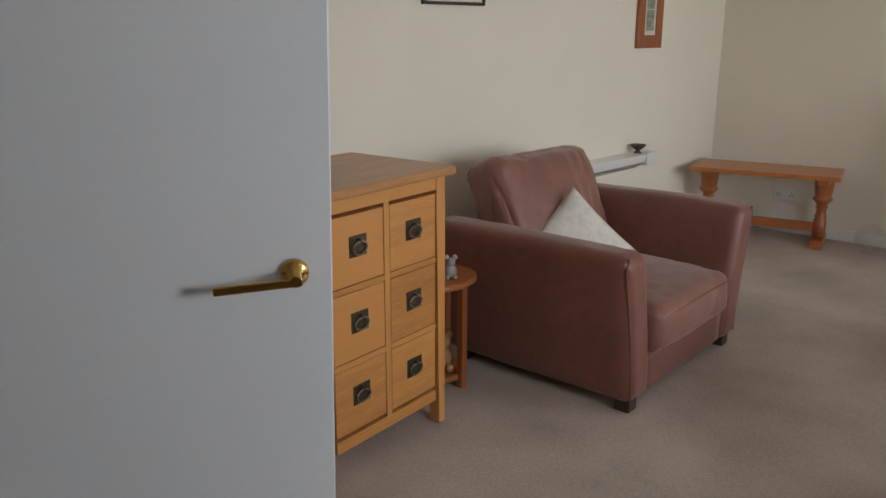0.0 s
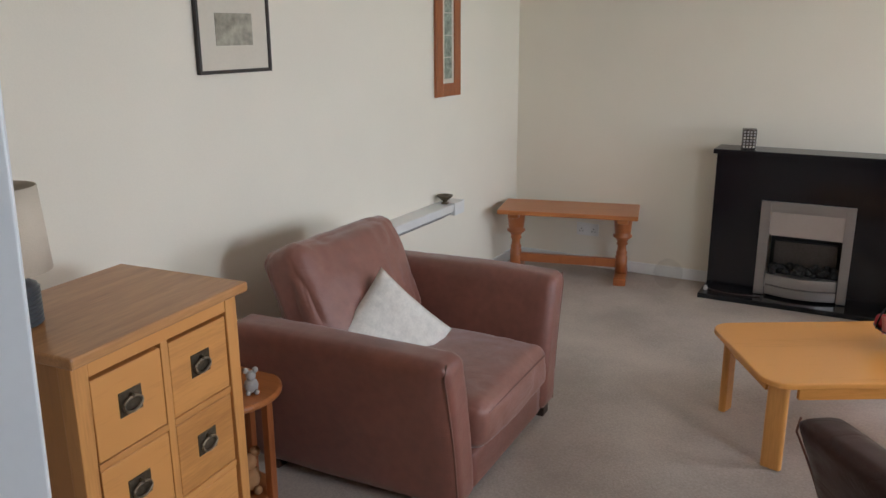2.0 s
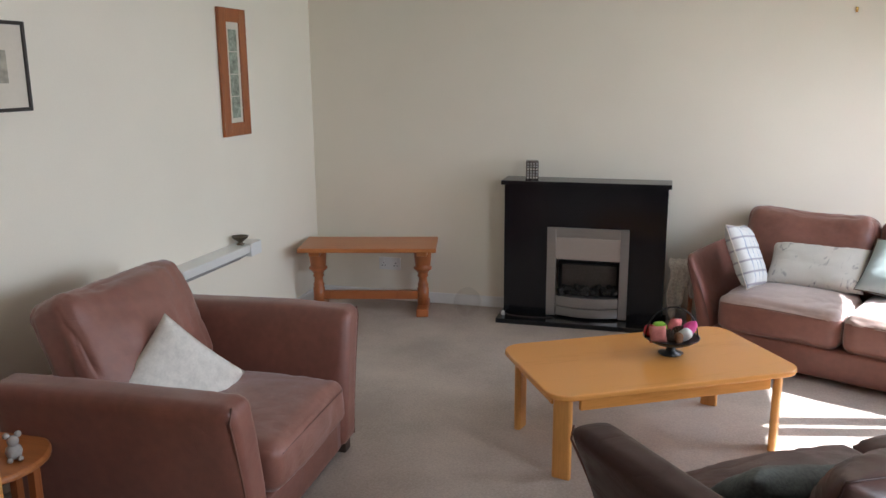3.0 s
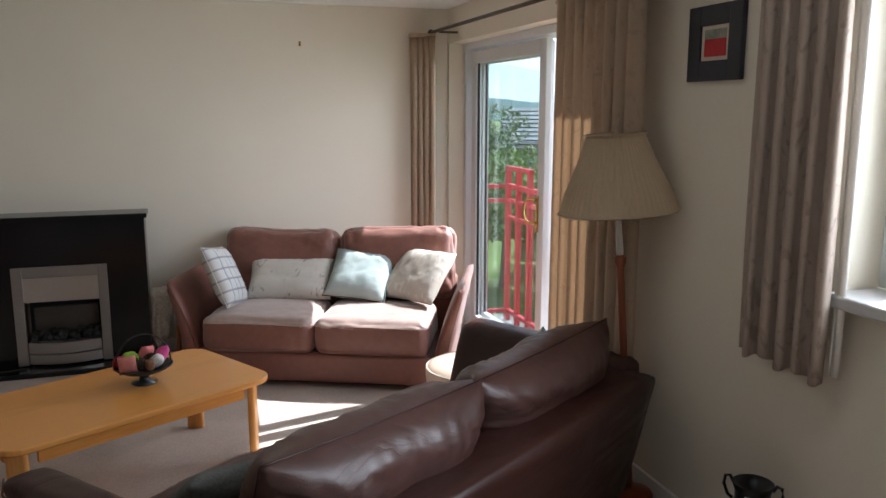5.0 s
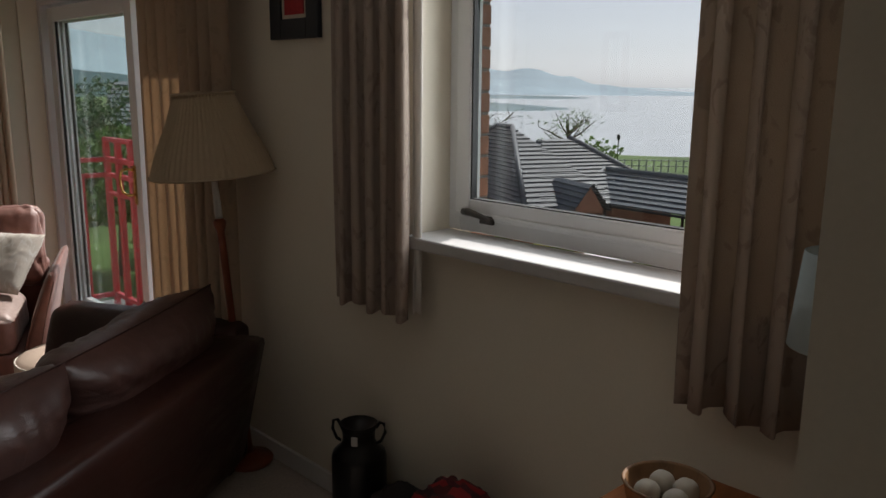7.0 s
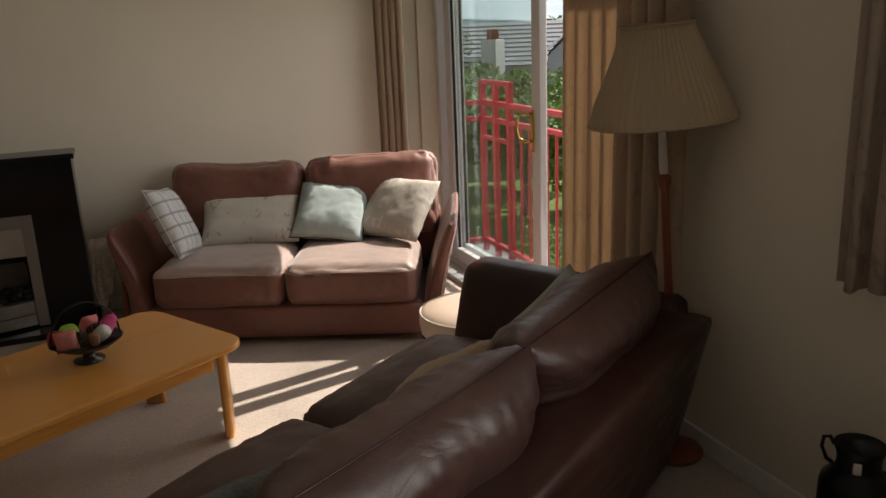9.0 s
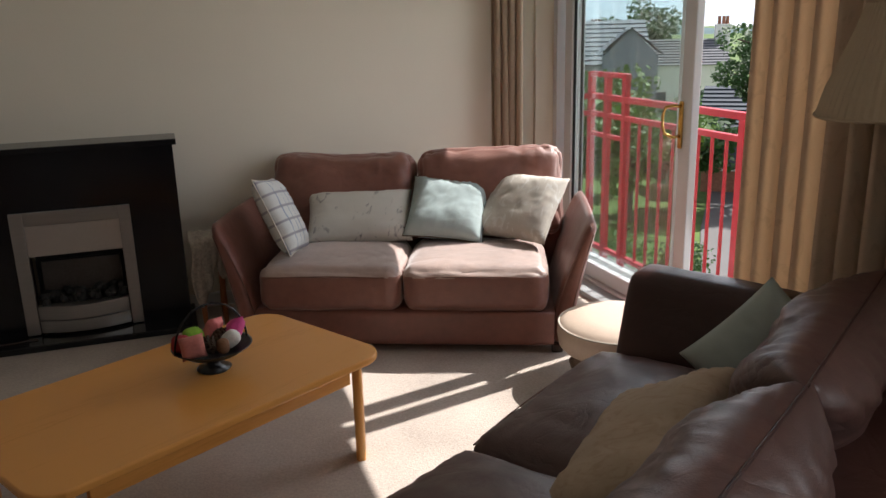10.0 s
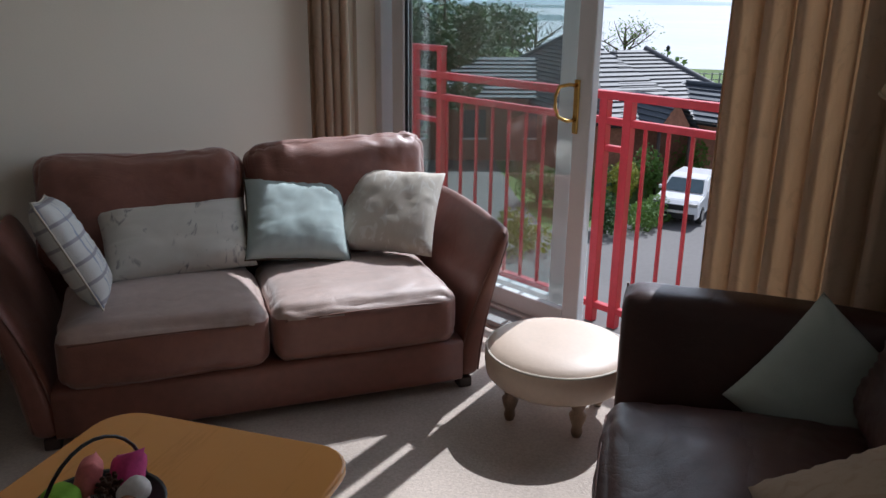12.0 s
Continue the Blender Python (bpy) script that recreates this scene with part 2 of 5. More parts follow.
def print_cloth(name, ground, ink, scale=7.0, lo=0.60, hi=0.70):
    """Cloth printed with loose grey sprigs."""
    m = material(name, ground, 0.9, vary=0.05, fine=300, bump=0.3)
    n, l = m.node_tree.nodes, m.node_tree.links
    p = n["Principled BSDF"]
    base = p.inputs["Base Color"].links[0].from_socket
    tc, mp = n.new("ShaderNodeTexCoord"), n.new("ShaderNodeMapping")
    mp.inputs["Scale"].default_value = (1.5, 1, 0.8)
    l.new(tc.outputs["Object"], mp.inputs[0])
    t = n.new("ShaderNodeTexNoise")
    t.inputs["Scale"].default_value, t.inputs["Detail"].default_value, t.inputs["Distortion"].default_value = scale, 5, 2.5
    l.new(mp.outputs[0], t.inputs["Vector"])
    ramp = n.new("ShaderNodeValToRGB")
    ramp.color_ramp.elements[0].position, ramp.color_ramp.elements[1].position = lo, hi
    l.new(t.outputs["Fac"], ramp.inputs[0])
    mx = n.new("ShaderNodeMix")
    mx.data_type = "RGBA"
    mx.inputs[7].default_value = (*ink, 1)
    l.new(ramp.outputs[0], mx.inputs[0])
    l.new(base, mx.inputs[6])
    l.new(mx.outputs[2], p.inputs["Base Color"])
    return m


MAT["curtain"] = print_cloth("beige_curtain_cloth", (0.44, 0.355, 0.295), (0.33, 0.255, 0.21), 9.0, 0.57, 0.63)
MAT["curtain_thin"] = print_cloth("thin_beige_curtain_cloth", (0.54, 0.425, 0.315), (0.44, 0.34, 0.245), 9.0, 0.57, 0.63)


def let_light_through(m, share, colour):
    """Thin cloth: part of the light that falls on the far side comes through."""
    n, l = m.node_tree.nodes, m.node_tree.links
    p, out = n["Principled BSDF"], n["Material Output"]
    t, mix = n.new("ShaderNodeBsdfTranslucent"), n.new("ShaderNodeMixShader")
    t.inputs[0].default_value = (*colour, 1)
    mix.inputs[0].default_value = share
    l.new(p.outputs[0], mix.inputs[1])
    l.new(t.outputs[0], mix.inputs[2])
    l.new(mix.outputs[0], out.inputs[0])


let_light_through(MAT["curtain"], 0.08, (0.72, 0.60, 0.45))
let_light_through(MAT["curtain_thin"], 0.36, (0.78, 0.62, 0.45))
for _m, _c in (("leaf", (0.22, 0.36, 0.06)), ("leaf_dark", (0.10, 0.22, 0.05)), ("leaf_yellow", (0.45, 0.48, 0.06)), ("leaf_red", (0.30, 0.14, 0.06))):
    let_light_through(MAT[_m], 0.4, _c)
let_light_through(MAT["shade"], 0.15, (0.8, 0.65, 0.45))


def glass_material(name, tint, rough=0.0, share=0.07):
    m = bpy.data.materials.new(name)
    m.use_nodes = True
    n, l = m.node_tree.nodes, m.node_tree.links
    n.remove(n["Principled BSDF"])
    tr, gl, mix = n.new("ShaderNodeBsdfTransparent"), n.new("ShaderNodeBsdfGlossy"), n.new("ShaderNodeMixShader")
    tr.inputs[0].default_value = (*tint, 1)
    gl.inputs["Roughness"].default_value = rough
    mix.inputs[0].default_value = share
    l.new(tr.outputs[0], mix.inputs[1])
    l.new(gl.outputs[0], mix.inputs[2])
    l.new(mix.outputs[0], n["Material Output"].inputs[0])
    return m


MAT["glass"] = glass_material("window_glass", (0.84, 0.875, 0.88))
MAT["door_glass"] = glass_material("door_glass", (0.92, 0.96, 0.955), 0.0, 0.10)
MAT["clear_glass"] = glass_material("blown_glass", (0.97, 0.97, 0.97), 0.02, 0.07)


# ---- mesh helpers ----
def mesh_object(name, bm, mat, smooth=False):
    me = bpy.data.meshes.new(name)
    bm.normal_update()
    bm.to_mesh(me)
    bm.free()
    if mat is not None:
        me.materials.append(mat)
    if smooth:
        for p in me.polygons:
            p.use_smooth = True
    return new(name, me)


def part(name, bm, mat, parent, label="", smooth=False):
    ob = mesh_object(name, bm, mat, smooth)
    ob.parent = parent
    if label:
        ob["label"] = label
    return ob


def thing(name, label, category, m=None, group="", kind=""):
    ob = new(name)
    ob.empty_display_size = 0.1
    if m is not None:
        ob.matrix_world = m
    return tagged(ob, label, category, group, kind)


def solid(name, bm, mat, label, category="", kind="", smooth=False, m=None, group=""):
    ob = mesh_object(name, bm, mat, smooth)
    if m is not None:
        ob.matrix_world = m
    return tagged(ob, label, category, group, kind)


def box(x0, x1, y0, y1, z0, z1, bevel=0.0, seg=2, bm=None):
    """A box between two corners, its edges rounded by bevel, added to bm if one is given."""
    out = bm or bmesh.new()
    b = bmesh.new() if bm else out
    r = bmesh.ops.create_cube(b, size=1)
    for v in r["verts"]:
        v.co = Vector(((x0 + x1) / 2 + v.co.x * (x1 - x0), (y0 + y1) / 2 + v.co.y * (y1 - y0), (z0 + z1) / 2 + v.co.z * (z1 - z0)))
    if bevel:
        bmesh.ops.bevel(b, geom=b.edges[:], offset=bevel, segments=seg, affect="EDGES", profile=0.5)
    if bm:
        join(out, b)
    return out


def join(out, b):
    vs = [out.verts.new(v.co) for v in b.verts]
    b.verts.index_update()
    for f in b.faces:
        g = out.faces.new([vs[v.index] for v in f.verts])
        g.smooth = f.smooth
    b.free()
    return out


def shift(bm, m):
    bmesh.ops.transform(bm, matrix=m, verts=bm.verts[:])
    return bm


def lathe(profile, n=24, bm=None):
    """A turned body from (radius, height) pairs."""
    out = bm or bmesh.new()
    rings = []
    for r, z in profile:
        rings.append([out.verts.new((r * math.cos(2 * math.pi * i / n), r * math.sin(2 * math.pi * i / n), z)) for i in range(n)])
    for a, b in zip(rings, rings[1:]):
        for i in range(n):
            out.faces.new((a[i], a[(i + 1) % n], b[(i + 1) % n], b[i])).smooth = True
    out.faces.new(rings[0][::-1])
    out.faces.new(rings[-1])
    return out


def tube(points, r, n=8, closed=False, bm=None):
    """A round bar along points; r is one radius or one for each point."""
    out = bm or bmesh.new()
    pts = [Vector(p) for p in points]
    rad = r if isinstance(r, (list, tuple)) else [r] * len(pts)
    rings = []
    up = Vector((0.13, 0.21, 0.97))
    for i, p in enumerate(pts):
        a = pts[i - 1] if i or closed else p
        b = pts[(i + 1) % len(pts)] if i < len(pts) - 1 or closed else p
        d = (b - a).normalized()
        s = d.cross(up)
        if s.length < 0.05:
            s = d.cross(Vector((1, 0, 0)))
        s.normalize()
        t = d.cross(s)
        rings.append([out.verts.new(p + rad[i] * (math.cos(2 * math.pi * k / n) * s + math.sin(2 * math.pi * k / n) * t)) for k in range(n)])
    pairs = list(zip(rings, rings[1:])) + ([(rings[-1], rings[0])] if closed else [])
    for a, b in pairs:
        for k in range(n):
            out.faces.new((a[k], a[(k + 1) % n], b[(k + 1) % n], b[k])).smooth = True
    if not closed:
        out.faces.new(rings[0][::-1])
        out.faces.new(rings[-1])
    return out


def soft(sx, sy, sz, r, cuts=9, puff=(0, 0, 0), wrinkle=0.0, freq=7.0, seed=0.0, bend=None):
    """An upholstered block about the origin: rounded edges, bulging faces, small creases; bend moves each point."""
    bm = bmesh.new()
    bmesh.ops.create_cube(bm, size=2)
    bmesh.ops.subdivide_edges(bm, edges=bm.edges[:], cuts=cuts, use_grid_fill=True)
    h = Vector((sx / 2, sy / 2, sz / 2))
    for v in bm.verts:
        # crowd the rows towards the edges, so that the rounding is fine
        u = Vector([math.copysign(abs(c) ** 0.62, c) for c in v.co])
        q = Vector((u.x * h.x, u.y * h.y, u.z * h.z))
        inner = Vector([max(-(h[i] - r), min(h[i] - r, q[i])) for i in range(3)])
        d = q - inner
        if d.length > 1e-6:
            q = inner + d.normalized() * r
        k = [(1 - u.y ** 2) * (1 - u.z ** 2), (1 - u.x ** 2) * (1 - u.z ** 2), (1 - u.x ** 2) * (1 - u.y ** 2)]
        v.co = q + Vector([puff[i] * u[i] * k[i] for i in range(3)])
    if wrinkle:
        bm.normal_update()
        moved = []
        for v in bm.verts:
            p = v.co * freq + Vector((seed, seed * 0.7, 0))
            broad = noise.noise(p * 0.55)
            crease = 0.6 * (1 - abs(noise.noise(Vector((p.x * 1.6, p.y * 1.6, p.z * 0.75))))) ** 7 + 0.4 * (1 - abs(noise.noise(Vector((p.x * 4.2, p.y * 4.2 + 3, p.z * 1.7))))) ** 6
            moved.append(v.co + v.normal * wrinkle * (broad - 1.1 * crease))
        for v, q in zip(bm.verts, moved):
            v.co = q
    if bend:
        for v in bm.verts:
            v.co = bend(v.co.copy())
    for f in bm.faces:
        f.smooth = True
    return bm


def pillow(w, h, d, n=26, pinch=0.16, seed=0.0, crease=0.007, gather=0.003):
    """A stuffed cushion in the xz plane, w wide, h high, d thick: pointed corners, gathers along the seam, slack creases."""
    bm = bmesh.new()
    sides = []
    for s in (1, -1):
        grid = []
        for j in range(n + 1):
            row = []
            for i in range(n + 1):
                u, v = 2 * i / n - 1, 2 * j / n - 1
                e = max(0.0, (1 - u ** 4) * (1 - v ** 4))
                x = u * w / 2 * (1 - pinch * (1 - v * v) * 0.35 * abs(u))
                z = v * h / 2 * (1 - pinch * (1 - u * u) * 0.35 * abs(v))
                y = s * d / 2 * e ** 0.55
                if e > 0.02:
                    q = Vector((u * 1.9 + seed, v * 1.9, s * 3.1 + seed))
                    fold = (1 - abs(noise.noise(q * 1.3 + Vector((0, 0, 2))))) ** 6
                    y += s * crease * (noise.noise(q) - 0.55 * fold)
                    rim = 4 * e * (1 - e)
                    along = u * w if abs(v) > abs(u) else v * h
                    y += s * gather * rim * math.sin(along * 105 + 5 * noise.noise(q * 2.0))
                if s == -1 and (i in (0, n) or j in (0, n)):
                    row.append(sides[0][j][i])
                else:
                    row.append(bm.verts.new((x, y, z)))
            grid.append(row)
        sides.append(grid)
        for j in range(n):
            for i in range(n):
                q = (grid[j][i], grid[j][i + 1], grid[j + 1][i + 1], grid[j + 1][i])
                bm.faces.new(q if s == -1 else q[::-1]).smooth = True
    return bm


def pillow_rim(w, h, n=16, pinch=0.16):
    pts = []
    for k in range(4 * n):
        s, i = divmod(k, n)
        a = 2 * i / n - 1
        u, v = [(a, -1), (1, a), (-a, 1), (-1, -a)][s]
        pts.append((u * w / 2 * (1 - pinch * (1 - v * v) * 0.35 * abs(u)), 0, v * h / 2 * (1 - pinch * (1 - u * u) * 0.35 * abs(v))))
    return pts


def prism(outline, z0, z1, bevel=0.0, seg=2):
    """An upright slab over a plan outline."""
    bm = bmesh.new()
    low = [bm.verts.new((x, y, z0)) for x, y in outline]
    f = bm.faces.new(low)
    r = bmesh.ops.extrude_face_region(bm, geom=[f])
    for g in r["geom"]:
        if isinstance(g, bmesh.types.BMVert):
            g.co.z = z1
    bmesh.ops.recalc_face_normals(bm, faces=bm.faces[:])
    if bevel:
        es = [e for e in bm.edges if abs(e.verts[0].co.z - e.verts[1].co.z) < 1e-5]
        bmesh.ops.bevel(bm, geom=es, offset=bevel, segments=seg, affect="EDGES", profile=0.5)
    return bm


def round_rect(w, d, r, n=6, cut=0.0):
    """The plan outline of a rectangle with rounded corners."""
    out = []
    for cx, cy, a0 in ((w / 2 - r, d / 2 - r, 0), (-w / 2 + r, d / 2 - r, 90), (-w / 2 + r, -d / 2 + r, 180), (w / 2 - r, -d / 2 + r, 270)):
        for i in range(n + 1):
            a = radians(a0 + 90 * i / n)
            out.append((cx + r * math.cos(a), cy + r * math.sin(a)))
    return out


# ---- the room ----
XL, XR, YF, YE, H = -3.13, 1.84, 6.0, -0.17, 2.45
XO = 2.16
D0, D1, DT = 3.40, 5.97, 2.20
W0, W1, WB, WT = 0.42, 2.03, 1.165, 2.20


def wall(name, boxes, label):
    bm = bmesh.new()
    for b in boxes:
        box(*b, bm=bm)
    return solid(name, bm, MAT["wall"], label, "wall", "structure")


solid("floor", box(XL - 0.2, XO, -2.2, YF + 0.2, -0.2, 0.0), MAT["carpet"], "beige cut-pile carpet covering the living room floor", "floor", "structure")
solid("ceiling", box(XL - 0.2, XO, -2.2, YF + 0.2, H, H + 0.15), MAT["ceiling"], "plain white painted ceiling", "ceiling", "structure")
wall("wall_west", [(XL - 0.2, XL, -2.2, YF + 0.2, 0, H)], "plain magnolia painted wall behind the armchair")
wall("wall_north", [(XL, XO, YF, YF + 0.25, 0, H)], "plain magnolia painted wall behind the fireplace")
wall("wall_east", [
    (XR, XO, -2.2, W0, 0, H), (XR, XO, W1, D0, 0, H), (XR, XO, D1, YF, 0, H),
    (XR, XO, W0, W1, 0, WB - 0.05), (XR, XO, W0, W1, WT, H), (XR, XO, D0, D1, DT, H)],
    "magnolia painted outer wall with balcony door and window")
wall("wall_south", [(XL, -1.94, YE, YE + 0.12, 0, H), (-1.94, 0.62, YE, YE + 0.12, 2.1, H), (0.62, XR, YE, 0.275, 0, H)], "magnolia painted wall beside the doorway")
wall("wall_hall", [(XL, XR, -2.2, -2.05, 0, H)], "plain painted wall closing the hall")


def skirting(name, x0, x1, y0, y1):
    bm = box(x0, x1, y0, y1, 0, 0.085, 0.004)
    return solid(name, bm, MAT["white_paint"], "white painted timber skirting board", "baseboard", "structure")


skirting("baseboard_west", XL, XL + 0.016, YE + 0.12, YF)
skirting("baseboard_north", XL + 0.018, XR - 0.018, YF - 0.016, YF)
skirting("baseboard_east", XR - 0.016, XR, 0.28, D0 - 0.06)


# ---- balcony door ----
def frame_bars(y0, y1, z0, z1, x0, x1, w, bottom=None):
    """Four bars of a frame in the plane of the outer wall."""
    b = bottom or w
    return [("stile", box(x0, x1, y0, y0 + w, z0, z1, 0.006)), ("stile", box(x0, x1, y1 - w, y1, z0, z1, 0.006)),
            ("rail", box(x0, x1, y0 + w, y1 - w, z1 - w, z1, 0.006)), ("rail", box(x0, x1, y0 + w, y1 - w, z0, z0 + b, 0.006))]


door = thing("door_1", "white sliding balcony door standing half open", "door", kind="structure")
for n, b in frame_bars(D0, D1, 0.0, DT, 1.96, 2.14, 0.05, 0.04):
    part("frame_" + n, b, MAT["upvc"], door)
part("threshold", box(1.83, 1.96, D0 + 0.02, D1 - 0.02, 0.0, 0.03, 0.006), MAT["grille"], door)


def glazed_panel(name, y0, y1, x0, x1, w):
    p = part(name, box(x0, x1, y0, y0 + w, 0.045, DT - 0.065, 0.006), MAT["upvc"], door)
    part("stile", box(x0, x1, y1 - w, y1, 0.045, DT - 0.065, 0.006), MAT["upvc"], p)
    part("rail", box(x0, x1, y0 + w, y1 - w, DT - 0.065 - w, DT - 0.065, 0.006), MAT["upvc"], p)
    part("rail", box(x0, x1, y0 + w, y1 - w, 0.045, 0.045 + w, 0.006), MAT["upvc"], p)
    xm = (x0 + x1) / 2
    pane = part("pane", box(xm - 0.003, xm + 0.003, y0 + w, y1 - w, 0.045 + w, DT - 0.065 - w), MAT["door_glass"], p)
    pane.visible_shadow = False
    for yy in (y0 + w, y1 - w - 0.008):
        part("gasket", box(xm - 0.008, xm + 0.008, yy, yy + 0.006, 0.045 + w, DT - 0.065 - w), MAT["rubber"], p)
    return p


glazed_panel("fixed_panel", 4.71, 5.935, 2.075, 2.12, 0.09)
slider = glazed_panel("sliding_panel", 4.555, 5.86, 1.985, 2.03, 0.09)
part("handle_plate", box(1.973, 1.985, 4.615, 4.642, 0.955, 1.185, 0.004), MAT["brass"], slider, "polished brass plate")
part("handle", tube([(1.975, 4.63, 1.16), (1.945, 4.645, 1.165), (1.925, 4.68, 1.155), (1.92, 4.695, 1.115), (1.92, 4.695, 1.065), (1.927, 4.68, 1.025), (1.945, 4.645, 1.01), (1.975, 4.63, 1.015)], 0.008, 10), MAT["brass"], slider, "curved brass pull handle")
for yy in (5.36, 4.62):
    part("roller", box(1.99, 2.025, yy - 0.04, yy + 0.04, 0.036, 0.046, 0.002, 1), MAT["steel"], slider)

# ---- window ----
win = thing("window_1", "white timber-framed window with a dark handle and deep sill", "window", kind="structure")
for n, b in frame_bars(W0, W1, WB, WT, 1.98, 2.08, 0.055):
    part("frame_" + n, b, MAT["upvc"], win)
sash = part("sash", box(1.962, 1.990, W1 - 0.115, W1 - 0.05, WB + 0.05, WT - 0.05, 0.006), MAT["upvc"], win)
part("stile", box(1.962, 1.990, W0 + 0.05, W0 + 0.115, WB + 0.05, WT - 0.05, 0.006), MAT["upvc"], sash)
part("rail", box(1.962, 1.990, W0 + 0.115, W1 - 0.115, WB + 0.05, WB + 0.115, 0.006), MAT["upvc"], sash)
part("rail", box(1.962, 1.990, W0 + 0.115, W1 - 0.115, WT - 0.115, WT - 0.05, 0.006), MAT["upvc"], sash)
for z0, z1, y0, y1 in ((WB + 0.115, WB + 0.119, W0 + 0.115, W1 - 0.115), (WB + 0.119, WT - 0.115, W1 - 0.121, W1 - 0.115)):
    part("gasket", box(1.968, 1.994, y0, y1, z0, z1), MAT["rubber"], sash)
part("bead", box(1.955, 1.9615, W0 + 0.06, W1 - 0.06, WB + 0.062, WB + 0.074, 0.003), MAT["upvc"], sash)
pane = part("pane", box(1.978, 1.984, W0 + 0.115, W1 - 0.115, WB + 0.115, WT - 0.115), MAT["glass"], sash)
pane.visible_shadow = False
bz = WB - 0.05
while bz < WT + 0.02:
    part("reveal_brick", box(2.085, 2.164, W1 - 0.017, W1 - 0.002, bz, min(bz + 0.065, WT), 0.003, 1), MAT["brick"], win)
    bz += 0.075
part("reveal_mortar", box(2.085, 2.160, W1 - 0.012, W1 - 0.002, WB + 0.002, WT - 0.002), MAT["asphalt"], win)
part("window_sill", box(1.765, 1.98, W0 - 0.0, W1, WB - 0.042, WB, 0.008), MAT["sill"], win)
part("handle", tube([(1.950, 1.93, 1.238), (1.942, 1.90, 1.241), (1.936, 1.84, 1.234), (1.942, 1.80, 1.222)], [0.012, 0.013, 0.010, 0.009], 8), MAT["black_frame"], win, "dark metal window handle")
part("handle_base", box(1.953, 1.967, 1.80, 1.86, 1.205, 1.235, 0.004), MAT["black_frame"], win)

# ---- balcony railing ----
rail = thing("balcony_railing", "red painted metal balcony railing with ladder-like posts", "railing", kind="structure")
RX = 2.60


def bar(y0, y1, z0, z1, t=0.02, name="bar"):
    part(name, box(RX - t, RX + t, y0, y1, z0, z1, 0.003, 1), MAT["red_paint"], rail)


bar(2.6, 6.62, 1.03, 1.07, 0.025, "top_rail")
bar(2.6, 6.62, 0.905, 0.94, 0.02, "second_rail")
bar(2.6, 6.62, -0.09, -0.055, 0.02, "bottom_rail")
for y in (6.13, 6.37, 6.60):
    bar(y - 0.022, y + 0.022, -0.17, 1.22, 0.022, "post")
bar(6.10, 6.62, 1.19, 1.225, 0.02, "cross_bar")
bar(6.10, 6.62, 0.76, 0.79, 0.018, "cross_bar")
for a in (4.77, 2.9):
    for y in (a, a + 0.145):
        bar(y - 0.024, y + 0.024, -0.17, 1.06, 0.024, "post")
    bar(a, a + 0.145, 0.77, 0.80, 0.018, "cross_bar")
y = 2.75
while y < 6.1:
    if all(abs(y - q) > 0.06 for q in (4.77, 4.915, 2.9, 3.045)):
        bar(y - 0.009, y + 0.009, -0.06, 0.91, 0.009, "baluster")
    y += 0.128
for xx in (2.25, 2.40):
    part("return_baluster", box(xx - 0.009, xx + 0.009, 6.59, 6.61, -0.06, 0.91), MAT["red_paint"], rail)
for z in (1.03, 0.905, -0.09):
    part("return_rail", box(2.17, 2.58, 6.58, 6.62, z, z + 0.035, 0.003, 1), MAT["red_paint"], rail)
solid("balcony_floor", box(2.165, 2.70, 2.4, 6.8, -0.32, -0.172), MAT["asphalt"], "narrow grey concrete balcony floor", "balcony", "structure")


# ---- curtains and rods ----
def curtain(name, pts, z0, z1, folds, amp, label, gather=1.0, seed=0.0, mat="curtain", parent=None):
    """A hanging cloth along a plan line, with deep vertical folds."""
    n, rows = folds * 10, 14
    bm = bmesh.new()
    p = [Vector((*q, 0)) for q in pts]
    lens = [(b - a).length for a, b in zip(p, p[1:])]
    total = sum(lens)
    grid = []
    for j in range(rows + 1):
        k = j / rows
        row = []
        for i in range(n + 1):
            s = i / n * total
            for a, b, L in zip(p, p[1:], lens):
                if s <= L or b is p[-1]:
                    base, d = a + (b - a) * (s / L), (b - a).normalized()
                    break
                s -= L
            nor = Vector((-d.y, d.x, 0))
            ph = 2 * math.pi * folds * i / n
            wob = 0.55 * noise.noise(Vector((i / n * folds * 0.9 + seed, k * 1.1, seed)))
            a = amp * (0.75 + 0.25 * k) * (math.sin(ph + 0.8 * wob) + 0.5 * wob)
            q = base + nor * a + d * (0.35 * amp * math.sin(2 * ph + 1.3 + seed))
            row.append(bm.verts.new((q.x, q.y, z1 - (z1 - z0) * k + (0.012 * math.sin(ph * 0.5 + seed) if j == rows else 0))))
        grid.append(row)
    for j in range(rows):
        for i in range(n):
            bm.faces.new((grid[j][i], grid[j][i + 1], grid[j + 1][i + 1], grid[j + 1][i])).smooth = True
    ob = thing(name, label, "curtain", group="curtains")
    c = part("cloth", bm, MAT[mat], ob)
    sm = c.modifiers.new("thickness", "SOLIDIFY")
    sm.thickness = 0.004
    part("heading_tape", box(min(q[0] for q in pts) - 0.015, max(q[0] for q in pts) + 0.015, min(q[1] for q in pts), max(q[1] for q in pts), z1 - 0.01, z1 + 0.02, 0.003), MAT[mat], ob)
    return ob


